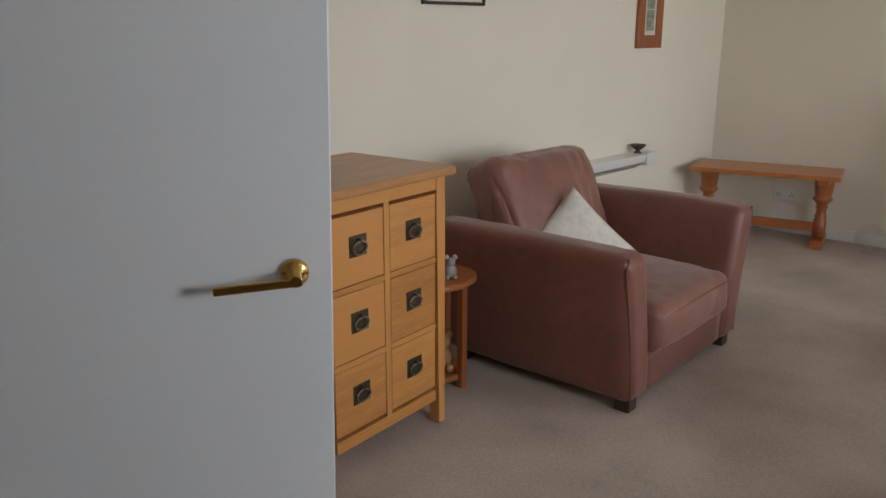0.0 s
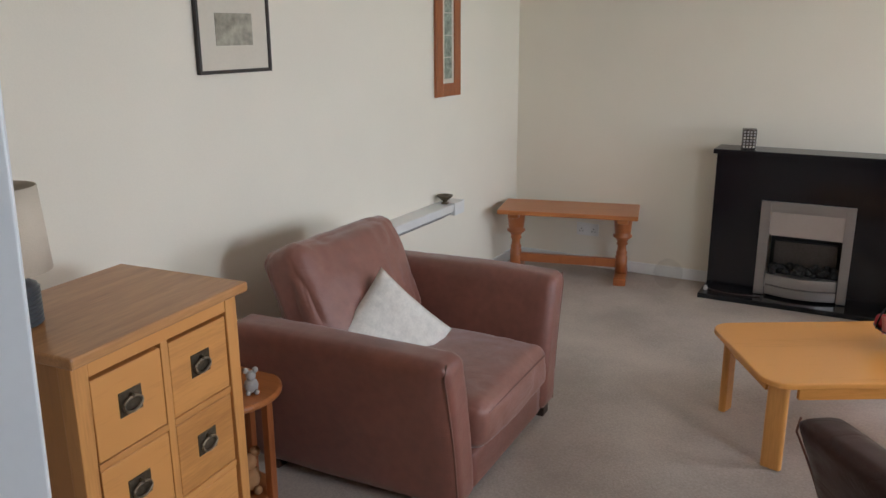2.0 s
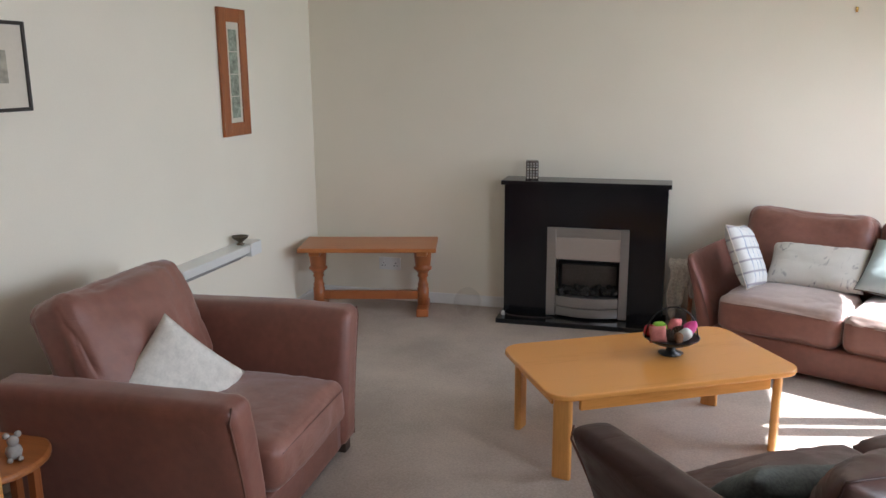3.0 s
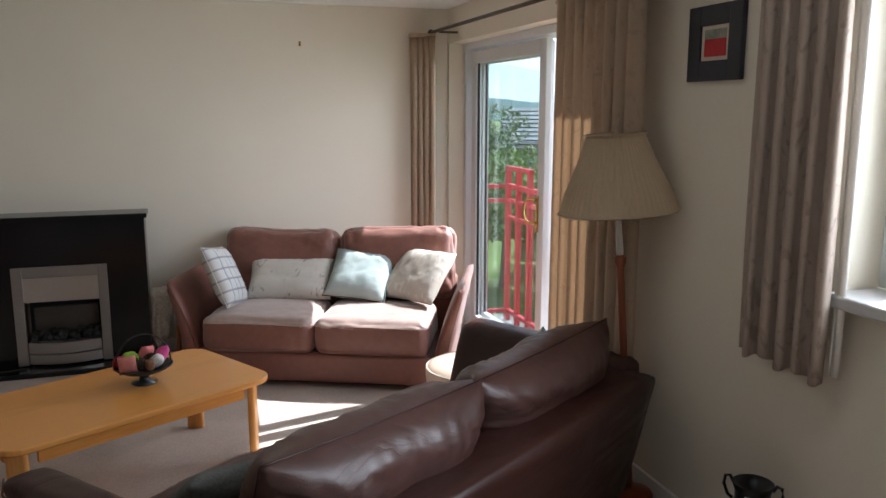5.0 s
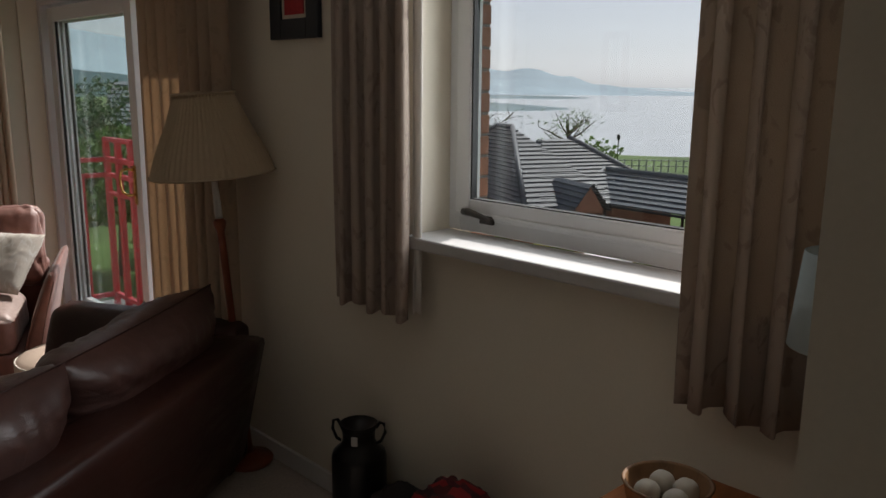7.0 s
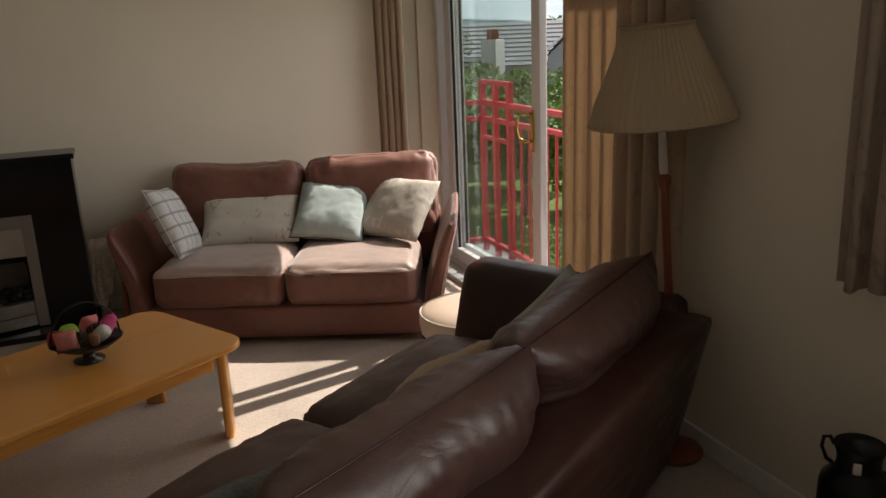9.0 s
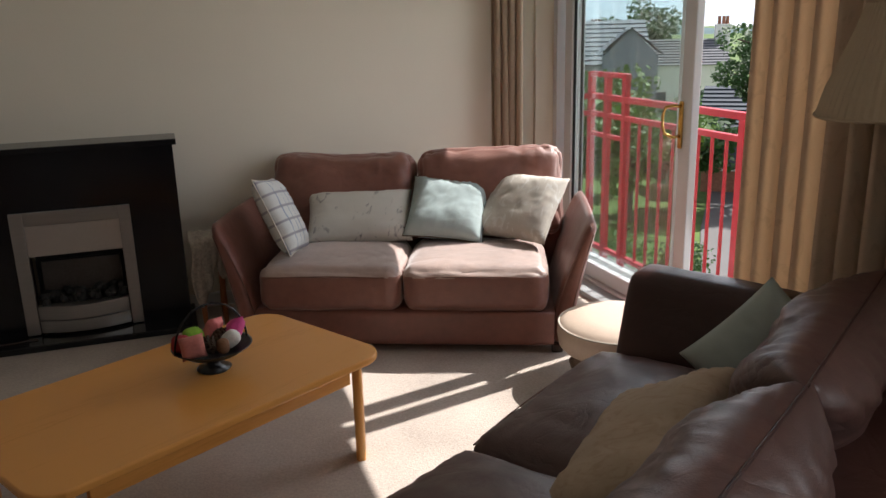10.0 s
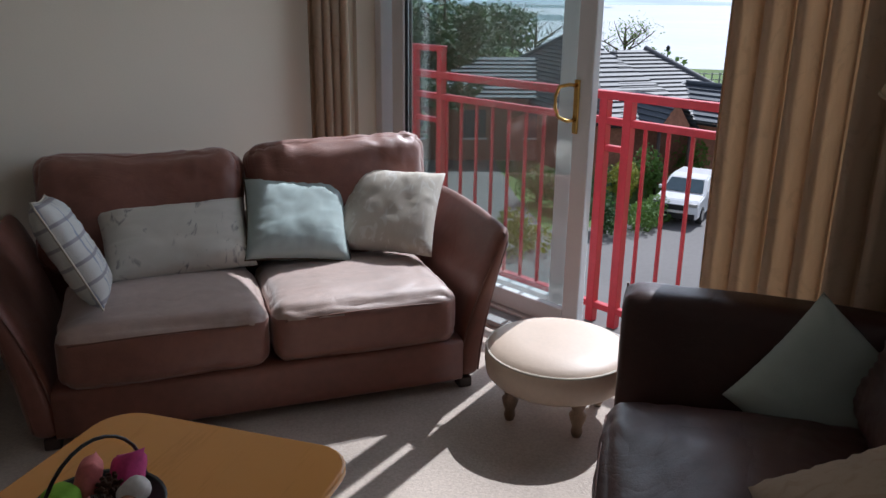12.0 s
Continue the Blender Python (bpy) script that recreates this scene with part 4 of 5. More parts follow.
# ---- bench ----
bench = thing("bench", "reddish hardwood refectory bench with turned legs", "bench", pose(-2.541, 5.652, 0, 0, 0, 14))
BZ = 0.54
part("top", box(-0.51, 0.51, -0.225, 0.225, BZ - 0.032, BZ, 0.006), MAT["mahogany"], bench)
for s in (-1, 1):
    x = s * 0.40
    part("leg", shift(lathe([(0.044, 0.055), (0.044, 0.19), (0.036, 0.195), (0.043, 0.215), (0.034, 0.235), (0.032, 0.27), (0.044, 0.285), (0.036, 0.30), (0.052, 0.325), (0.070, 0.338), (0.070, 0.352), (0.056, 0.358), (0.060, 0.38), (0.068, 0.46), (0.070, BZ - 0.034)], 20), pose(x, 0, 0)), MAT["mahogany_z"], bench, smooth=True)
    part("foot_rail", box(x - 0.045, x + 0.045, -0.17, 0.17, 0.0, 0.06, 0.01), MAT["mahogany_z"], bench)
    part("cross_head", box(x - 0.04, x + 0.04, -0.16, 0.16, BZ - 0.075, BZ - 0.035, 0.006), MAT["mahogany"], bench)
part("stretcher", box(-0.36, 0.36, -0.02, 0.02, 0.10, 0.165, 0.004), MAT["mahogany_z"], bench)

# ---- socket, heater ----
sock = thing("wall_socket", "white double wall socket on the wall behind the bench", "socket", pose(-2.505, 5.998, 0.30))
part("plate", box(-0.09, 0.09, -0.012, 0, -0.05, 0.05, 0.004), MAT["plastic_white"], sock)
for s in (-1, 1):
    part("switch", box(s * 0.05 - 0.008, s * 0.05 + 0.008, -0.017, -0.012, 0.012, 0.034, 0.001, 1), MAT["plastic_white"], sock)
    for dx, dz in ((0, 0.005), (-0.012, -0.015), (0.012, -0.015)):
        part("pin_hole", box(s * 0.05 + dx - 0.004, s * 0.05 + dx + 0.004, -0.0135, -0.012, dz - 0.004, dz + 0.004), MAT["rubber"], sock)
heater = thing("wall_heater", "slim white wall heater with a grey grille edge", "heater", pose(XL, 4.1, -0.02))
hb = bmesh.new()
sec = [(0.0, 0.62), (0.03, 0.615), (0.115, 0.665), (0.12, 0.715), (0.0, 0.722)]
ring_a, ring_b = [[hb.verts.new((x, y, z)) for x, z in sec] for y in (-0.72, 0.60)]
hb.faces.new(ring_a)
hb.faces.new(ring_b[::-1])
for i in range(5):
    hb.faces.new((ring_a[i], ring_b[i], ring_b[(i + 1) % 5], ring_a[(i + 1) % 5]))
bmesh.ops.recalc_face_normals(hb, faces=hb.faces[:])
bmesh.ops.bevel(hb, geom=hb.edges[:], offset=0.004, segments=2, affect="EDGES")
part("body", hb, MAT["plastic_white"], heater)
part("grille", shift(box(-0.045, 0.045, -0.70, 0.585, -0.002, 0.002), pose(0.0735, -0.0, 0.6375, 0, -30.5, 0)), MAT["grille"], heater, "grey slotted grille")
for k in range(40):
    part("slot", shift(box(-0.038, 0.038, -0.008, 0.008, -0.004, 0.0), pose(0.0745, -0.68 + 0.0318 * k, 0.6365, 0, -30.5, 0)), MAT["steel"], heater)
part("control_box", box(0.0, 0.125, 0.60, 0.74, 0.635, 0.724, 0.006), MAT["plastic_white"], heater)
bowl = thing("trinket_dish", "small dark metal dish on the heater", "dish", pose(XL + 0.07, 4.66, 0.703))
part("bowl", lathe([(0.025, 0), (0.028, 0.006), (0.012, 0.014), (0.03, 0.03), (0.052, 0.05), (0.055, 0.058), (0.05, 0.056), (0.0, 0.035)], 20), MAT["bronze"], bowl, smooth=True)

# ---- pictures ----
def picture(name, label, m, w, h, frame_w, mat, mount, image, depth=0.022):
    """Local: x along the wall, z up, -y out of the wall; the frame's middle at the origin."""
    ob = thing(name, label, "picture", m, group="framed pictures")
    for s in (-1, 1):
        part("frame_side", box(s * (w / 2 - frame_w / 2) - frame_w / 2, s * (w / 2 - frame_w / 2) + frame_w / 2, -depth, 0, -h / 2, h / 2, 0.003), mat, ob)
        part("frame_rail", box(-w / 2 + frame_w, w / 2 - frame_w, -depth, 0, s * (h / 2 - frame_w / 2) - frame_w / 2, s * (h / 2 - frame_w / 2) + frame_w / 2, 0.003), mat, ob)
    part("mount", box(-w / 2 + frame_w, w / 2 - frame_w, -0.012, -0.002, -h / 2 + frame_w, h / 2 - frame_w), mount, ob)
    for x0, x1, z0, z1, im in image:
        part("print", box(x0, x1, -0.0145, -0.0125, z0, z1), im, ob)
    return ob


sketch = material("grey_landscape_print", (0.36, 0.33, 0.26), 0.9, vary=0.45, scale=9, fine=30, bump=0)
picture("picture", "black-framed landscape print with a wide cream mount", pose(XL + 0.002, 2.83, 1.83, 0, 0, 90), 0.46, 0.38, 0.016, MAT["black_frame"], MAT["mount"], [(-0.115, 0.115, -0.070, 0.068, sketch)])
green = material("green_leaf_print", (0.30, 0.33, 0.26), 0.9, vary=0.5, scale=20, fine=60, bump=0)
picture("picture", "tall narrow wooden frame holding small green prints", pose(XL + 0.002, 4.81, 1.80, 0, 0, 90), 0.33, 0.80, 0.085, MAT["mahogany_z"], MAT["mount"], [(-0.05, 0.05, -0.285 + 0.14 * i, -0.15 + 0.14 * i, green) for i in range(4)])
redp = material("red_print", (0.45, 0.03, 0.035), 0.8, vary=0.2, scale=12, bump=0)
picture("picture", "small navy-framed red print on the window wall", pose(XR - 0.002, 2.72, 1.965, 0, 0, -90), 0.32, 0.28, 0.075, MAT["navy_frame"], MAT["mount"], [(-0.065, 0.065, -0.05, 0.015, redp), (-0.065, 0.065, 0.015, 0.05, green)])
hook = thing("picture_hook", "small brass picture hook on the bare wall", "hook", pose(0.728, 5.997, 2.17))
part("plate", box(-0.008, 0.008, -0.004, 0, -0.012, 0.02, 0.001, 1), MAT["brass"], hook)
part("claw", tube([(0, -0.004, -0.01), (0, -0.016, -0.012), (0, -0.018, 0.0)], 0.003, 6), MAT["brass"], hook)

# ---- floor lamp ----
fl = thing("floor_lamp", "standard lamp with red-brown pole and cream pleated shade", "lamp", pose(1.73, 3.025, 0.0, -1.6, -4.0, 0))
part("base", lathe([(0.10, 0.0), (0.105, 0.012), (0.098, 0.025), (0.06, 0.035), (0.03, 0.05)], 32), MAT["lampwood"], fl, smooth=True)
part("pole", lathe([(0.018, 0.05), (0.017, 0.4), (0.022, 0.42), (0.016, 0.45), (0.016, 1.05), (0.026, 1.08), (0.026, 1.10), (0.014, 1.11)], 16), MAT["lampwood"], fl, "turned red-brown wooden pole", True)
part("neck", lathe([(0.014, 1.11), (0.016, 1.13), (0.013, 1.24), (0.011, 1.34)], 14), MAT["plastic_white"], fl, "white candle tube")
pl = bmesh.new()
n = 120
rings = []
for r, z in ((0.25, 1.30), (0.222, 1.38), (0.16, 1.51), (0.12, 1.61), (0.125, 1.625)):
    rings.append([pl.verts.new(((r + (0.0018 if i % 2 else -0.0018)) * math.cos(2 * math.pi * i / n), (r + (0.0018 if i % 2 else -0.0018)) * math.sin(2 * math.pi * i / n), z)) for i in range(n)])
for a, b in zip(rings, rings[1:]):
    for i in range(n):
        pl.faces.new((a[i], a[(i + 1) % n], b[(i + 1) % n], b[i]))
part("shade", pl, MAT["shade"], fl, "cream pleated fabric shade")
for z, r in ((1.30, 0.252), (1.622, 0.126)):
    part("trim_band", tube([(r * math.cos(k * math.pi / 24), r * math.sin(k * math.pi / 24), z) for k in range(48)], 0.005, 5, True), MAT["shade"], fl)

# ---- churn, flowers and basket under the window ----
churn = thing("milk_churn", "small black metal churn with two loop handles", "churn", pose(1.705, 2.205, 0, 0, 0, 37))
part("body", lathe([(0.095, 0), (0.10, 0.01), (0.10, 0.33), (0.095, 0.35), (0.064, 0.38), (0.058, 0.40), (0.060, 0.43), (0.070, 0.458), (0.066, 0.46), (0.052, 0.44), (0.0, 0.41)], 28), MAT["blackpot"], churn, smooth=True)
for s in (-1, 1):
    part("handle", tube([(0, s * 0.066, 0.385), (0, s * 0.083, 0.395), (0, s * 0.098, 0.43), (0, s * 0.094, 0.462), (0, s * 0.078, 0.466), (0, s * 0.066, 0.445)], 0.006, 8), MAT["blackpot"], churn)
part("emblem", box(-0.065, -0.0595, -0.012, 0.012, 0.395, 0.43, 0.002, 1), MAT["steel"], churn, "pale emblem")
sack = thing("black_bag", "soft black bag slumped beside the churn", "bag", pose(1.70, 1.95, 0))
part("cloth", shift(soft(0.20, 0.24, 0.30, 0.07, 12, (0.02, 0.02, 0.02), 0.025, 8, 5.0), pose(0, 0, 0.152)), material("black_bag_cloth", (0.012, 0.011, 0.012), 0.7, vary=0.3, scale=9), sack, smooth=True)
bag = thing("tartan_blanket", "red tartan blanket heaped on the carpet under the window", "blanket", pose(1.64, 1.62, 0))
part("cloth", shift(soft(0.26, 0.38, 0.40, 0.09, 22, (0.02, 0.02, 0.02), 0.05, 7, 3.0), pose(0, 0, 0.20)), check_cloth("red_tartan", (0.36, 0.025, 0.03), ((0.02, 0.02, 0.03, 1), (0.03, 0.02, 0.02, 1)), 0.72), bag, smooth=True)
bk = thing("basket", "small brown wicker basket holding pale balls", "basket", pose(1.48, 0.85, 0.745) @ Matrix.Diagonal((0.62, 0.62, 0.42, 1)))
part("bowl", lathe([(0.10, 0), (0.115, 0.01), (0.14, 0.12), (0.15, 0.20), (0.158, 0.205), (0.15, 0.212), (0.14, 0.20), (0.128, 0.12), (0.0, 0.02)], 28), wood("wicker", (0.10, 0.05, 0.02), (0.22, 0.11, 0.045), 0.6, "z"), bk, smooth=True)
for i, (x, y) in enumerate(((-0.03, 0.03), (0.03, 0.03), (-0.025, -0.035), (0.035, -0.025))):
    ball = thing("ball", "pale woollen ball in the basket", "ball", pose(1.48 + x, 0.85 + y, 0.805), group="balls in the basket")
    part("wool", soft(0.056, 0.056, 0.056, 0.027, 6), MAT["cream_fabric"], ball, smooth=True)

# ---- blue lamp on a side table ----
st2 = thing("side_table", "dark wooden table below the blue lamp", "side table", pose(1.52, 0.69, 0))
part("tabletop", box(-0.2, 0.2, -0.31, 0.31, 0.72, 0.745, 0.004), MAT["mahogany"], st2)
for sx in (-1, 1):
    for sy in (-1, 1):
        part("leg", box(sx * 0.17 - 0.018, sx * 0.17 + 0.018, sy * 0.28 - 0.018, sy * 0.28 + 0.018, 0, 0.72, 0.003), MAT["mahogany_z"], st2)
bl = thing("table_lamp", "table lamp with a pale blue drum shade", "lamp", pose(1.55, 0.56, 0.745))
part("base", lathe([(0.05, 0), (0.052, 0.015), (0.02, 0.03), (0.03, 0.15), (0.035, 0.2), (0.012, 0.30), (0.01, 0.42)], 20), MAT["steel"], bl, smooth=True)
part("shade", lathe([(0.092, 0.44), (0.076, 0.62), (0.073, 0.62), (0.089, 0.44)], 36), material("pale_blue_shade", (0.42, 0.50, 0.52), 0.9, vary=0.04), bl, "pale blue fabric drum shade", True)

# ---- nest table by the armchair, with toys ----
nt = thing("side_table", "round-topped reddish side table between chest and armchair", "side table", pose(-2.62, 2.12, 0))
part("tabletop", lathe([(0.20, 0.475), (0.21, 0.482), (0.21, 0.495), (0.20, 0.503)], 36), MAT["mahogany"], nt)
for a in (15, 105, 195, 285):
    x, y = 0.165 * math.cos(radians(a)), 0.165 * math.sin(radians(a))
    part("leg", box(x - 0.016, x + 0.016, y - 0.016, y + 0.016, 0, 0.475, 0.003), MAT["mahogany_z"], nt)
part("shelf", lathe([(0.15, 0.04), (0.155, 0.045), (0.155, 0.06), (0.15, 0.065)], 28), MAT["mahogany"], nt)


def toy(label, m, mat, k=1.0):
    """A small soft animal figure, one plain mesh."""
    bm = bmesh.new()
    for r, x, y, z, sz in ((0.028, 0, 0, 0.032, 1.1), (0.02, 0.008, 0, 0.074, 1.0), (0.012, 0.0, 0.018, 0.092, 1.0), (0.012, 0.0, -0.018, 0.092, 1.0), (0.01, 0.026, 0.016, 0.012, 1.0), (0.01, 0.026, -0.016, 0.012, 1.0)):
        b = bmesh.new()
        bmesh.ops.create_icosphere(b, subdivisions=2, radius=r * k)
        for v in b.verts:
            v.co.z *= sz
        for f in b.faces:
            f.smooth = True
        join(bm, shift(b, pose(x * k, y * k, z * k)))
    return solid("toy_figure", bm, mat, label, "toy", m=m)


toy("small pale grey toy mouse figure on the side table", pose(-2.50, 2.13, 0.503, 0, 0, -40), material("grey_plush", (0.42, 0.40, 0.38), 0.9))
toy("tan plush toy on the table's lower shelf", pose(-2.56, 2.14, 0.065, 0, 0, -40), material("tan_plush", (0.42, 0.22, 0.10), 0.9), 1.8)

# ---- glass globe, vase, white stand ----
gl = thing("glass_globe", "clear glass globe standing on the carpet", "ornament", pose(-1.80, 5.74, 0))
part("globe", lathe([(0.05, 0.0)] + [(0.105 * math.sin(radians(a)), 0.105 - 0.105 * math.cos(radians(a))) for a in range(30, 160, 10)] + [(0.03, 0.21)], 32), MAT["clear_glass"], gl, smooth=True)
vs = thing("tealight_holder", "square dark mosaic tealight holder on the mantel", "candle holder", pose(-1.345, 5.86, 1.032, 0, 0, 12))
part("glass", box(-0.045, 0.045, -0.045, 0.045, 0, 0.135, 0.005), material("mosaic_glass", (0.10, 0.085, 0.075), 0.2, vary=0.9, scale=40, fine=90, bump=0.2), vs)
for k in range(24):
    a, b = divmod(k, 6)
    part("mosaic_stud", shift(box(-0.006, 0.006, -0.0485, -0.045, 0, 0.012, 0.001, 1), pose(-0.032 + 0.021 * a, 0, 0.01 + 0.02 * b)), MAT["steel"] if k % 3 else MAT["cream_fabric"], vs)
ws = thing("plant_stand", "small reddish wooden stand under a draped cream cloth", "stand", pose(-0.255, 5.70, 0))
part("top", box(-0.075, 0.075, -0.09, 0.09, 0.47, 0.50, 0.006), MAT["mahogany"], ws)
for sx in (-1, 1):
    for sy in (-1, 1):
        part("leg", shift(lathe([(0.012, 0), (0.016, 0.1), (0.012, 0.2), (0.018, 0.35), (0.016, 0.47)], 10), pose(sx * 0.055, sy * 0.07, 0)), MAT["mahogany_z"], ws)
cl = bmesh.new()
cols, rows = 22, 16
grid = []
for j in range(rows + 1):
    row = []
    for i in range(cols + 1):
        k = i / cols
        x = -0.10 + 0.20 * k
        drop = 0.13 + 0.17 * max(0, math.cos((k - 0.28) * 5.0)) + 0.09 * max(0, math.cos((k - 0.85) * 9.0))
        u = j / rows
        wave = 0.012 * math.sin(17 * k * 2) + 0.006 * math.sin(41 * k + 3 * u)
        if u < 0.4:
            q = (x, 0.10 - 0.5 * u, 0.506 + 0.004 * math.sin(23 * k + 9 * u))
        else:
            d = (u - 0.4) / 0.6
            q = (x + 0.012 * math.sin(9 * k + 4 * d), -0.104 - wave * d - 0.012 * d, 0.50 - drop * d)
        row.append(cl.verts.new(q))
    grid.append(row)
for j in range(rows):
    for i in range(cols):
        cl.faces.new((grid[j][i], grid[j][i + 1], grid[j + 1][i + 1], grid[j + 1][i])).smooth = True
cloth = solid("crochet_cloth", cl, material("cream_crochet", (0.46, 0.41, 0.35), 0.95, vary=0.3, scale=60, fine=200, bump=0.8), "cream crocheted cloth draped over the small stand", "cloth", m=pose(-0.255, 5.70, 0))
cloth.modifiers.new("thickness", "SOLIDIFY").thickness = 0.003

# ---- bowl of ornaments on the coffee table ----
bx, by = -0.335, 4.02
dish = thing("pedestal_bowl", "dark metal pedestal bowl with a wire loop handle", "bowl", pose(bx, by, TZ, 0, 0, 20))
part("bowl", lathe([(0.055, 0), (0.06, 0.006), (0.025, 0.016), (0.02, 0.035), (0.045, 0.05), (0.10, 0.065), (0.135, 0.088), (0.138, 0.092), (0.13, 0.09), (0.09, 0.07), (0.0, 0.058)], 32), MAT["blackpot"], dish, smooth=True)
part("handle", tube([(0.132 * math.cos(radians(a)), 0, 0.085 + 0.155 * math.sin(radians(a))) for a in range(0, 181, 12)], 0.004, 6), MAT["blackpot"], dish, "thin wire loop handle")
items = [("green felt apple", "apple", (0.25, 0.50, 0.04), -0.045, 0.045, 0.035, "ball"), ("pink fabric cushion ornament", "ornament", (0.60, 0.16, 0.15), 0.03, 0.055, 0.04, "pad"), ("bright pink satin ornament", "ornament", (0.62, 0.06, 0.24), 0.085, 0.0, 0.04, "pad"), ("white egg ornament", "ornament", (0.62, 0.59, 0.56), 0.045, -0.06, 0.036, "egg"), ("brown pine cone", "pine cone", (0.06, 0.035, 0.02), -0.02, -0.04, 0.034, "cone"), ("dark red fabric apple", "ornament", (0.33, 0.02, 0.03), -0.10, 0.02, 0.032, "ball"), ("dusty pink fabric heart ornament", "ornament", (0.50, 0.17, 0.14), -0.085, -0.045, 0.036, "pad"), ("brown seed pod", "pod", (0.20, 0.09, 0.04), 0.005, -0.085, 0.028, "egg"), ("pine cone with open scales", "pine cone", (0.09, 0.04, 0.022), 0.04, 0.0, 0.036, "cone")]
for k, (lab, cat, col, x, y, r, kind) in enumerate(items):
    o = thing("ornament" if cat != "pine cone" else "pine_cone", lab + " in the pedestal bowl", cat, pose(bx, by, TZ, 0, 0, 20) @ pose(x, y, 0.083 + r * 0.95 - 0.008 * (abs(x) + abs(y) < 0.08), 20 * k, 13 * k, 47 * k), group="ornaments in the bowl")
    mm = material("ornament_%s" % lab.split()[0], col, 0.75, vary=0.15, scale=20, fine=90, bump=0.25)
    if kind == "pad":
        bm = pillow(r * 2.3, r * 2.3, r * 1.3, 8, crease=0.001, gather=0.0)
    elif kind == "cone":
        bm = bmesh.new()
        for i in range(60):
            a, h = i * 2.4, -1 + 2 * i / 60
            q = r * math.sqrt(max(0.05, 1 - h * h)) * 0.75
            box(-0.006, 0.006, -0.004, 0.004, -0.002, 0.002, bm=bm)
            bmesh.ops.transform(bm, matrix=pose(q * math.cos(a), q * math.sin(a), h * r * 1.15, 0, -25, math.degrees(a)), verts=bm.verts[-8:])
        b = bmesh.new()
        bmesh.ops.create_icosphere(b, subdivisions=1, radius=r * 0.72)
        join(bm, b)
    else:
        bm = soft(r * 2, r * (2 if kind == "ball" else 1.6), r * (1.9 if kind == "ball" else 1.5), r * 0.74, 5)
    part("body", bm, mm, o, smooth=kind != "cone")

# ---- outside ----
GZ = -5.4
gb_ = bmesh.new()
gb_.faces.new([gb_.verts.new((x, y, GZ)) for x, y in ((2.2, -300), (70, -300), (72, -40), (78, 15), (76, 40), (66, 58), (110, 110), (300, 290), (700, 900), (2.2, 900))])
solid("ground", gb_, MAT["grass"], "grassy ground around the houses below the flat", "ground", "structure")
solid("building_wall", box(XL - 0.2, 2.155, -8.0, 12.0, GZ, -0.21), MAT["brick"], "brick outer wall of the flats below the balcony", "wall", "structure")


def roof_face(a, b, c, d, n, mat, parent, name="roof_slope", thick=0.07):
    """A tiled slope in stepped courses; a-b is the eave, d-c the top edge."""
    a, b, c, d = [Vector(p) for p in (a, b, c, d)]
    nor = (b - a).cross(d - a).normalized()
    if nor.z < 0:
        nor = -nor
    bm = bmesh.new()
    rows = []
    for i in range(n + 1):
        k = min(i / n, 0.999)
        for lift in ((0.012, thick) if i < n else (0.012,)):
            rows.append([bm.verts.new(a.lerp(d, k) + nor * lift), bm.verts.new(b.lerp(c, k) + nor * lift)])
    for p, q in zip(rows, rows[1:]):
        bm.faces.new((p[0], p[1], q[1], q[0]))
    bmesh.ops.recalc_face_normals(bm, faces=bm.faces[:])
    return part(name, bm, mat, parent)


def hip_house(label, corner, adir, la, lb, eave, ridge, ridge_len, mat, walls, courses=18, wall_len=None, hips=(0, 1, 2, 3, 4)):
    """A hip-roofed bungalow: corner, direction of one side, lengths along and across it."""
    a = Vector((math.sin(radians(adir)), math.cos(radians(adir)), 0))
    b = Vector((a.y, -a.x, 0))
    ob = thing("house", label, "house", kind="")
    c = Vector((*corner, 0))
    P = lambda s, t, z: c + a * s + b * t + Vector((0, 0, z))
    i = 0.35
    bm = bmesh.new()
    low = [bm.verts.new(P(s, t, GZ)) for s, t in ((i, i), ((wall_len or la) - i, i), ((wall_len or la) - i, lb - i), (i, lb - i))]
    f = bm.faces.new(low)
    r = bmesh.ops.extrude_face_region(bm, geom=[f])
    for g in r["geom"]:
        if isinstance(g, bmesh.types.BMVert):
            g.co.z = eave
    bmesh.ops.recalc_face_normals(bm, faces=bm.faces[:])
    part("wall", bm, walls, ob)
    m = (la - ridge_len) / 2
    r0, r1 = P(m, lb / 2, ridge), P(la - m, lb / 2, ridge)
    e = [P(0, 0, eave), P(la, 0, eave), P(la, lb, eave), P(0, lb, eave)]
    roof_face(e[0], e[1], r1, r0, courses, mat, ob)
    roof_face(e[2], e[3], r0, r1, courses, mat, ob)
    roof_face(e[1], e[2], r1, r1, courses, mat, ob)
    roof_face(e[3], e[0], r0, r0, courses, mat, ob)
    edges = ((e[0], r0), (e[3], r0), (e[1], r1), (e[2], r1), (r0, r1))
    for p, q in [edges[k] for k in hips]:
        if (p - q).length > 0.2:
            part("ridge_tile", tube([p + Vector((0, 0, 0.06)), q + Vector((0, 0, 0.06))], 0.12, 6), mat, ob)
    for k in range(4):
        p, q = e[k], e[(k + 1) % 4]
        part("gutter", tube([p + Vector((0, 0, -0.06)), q + Vector((0, 0, -0.06))], 0.06, 6), MAT["rubber"], ob)
    return ob, P


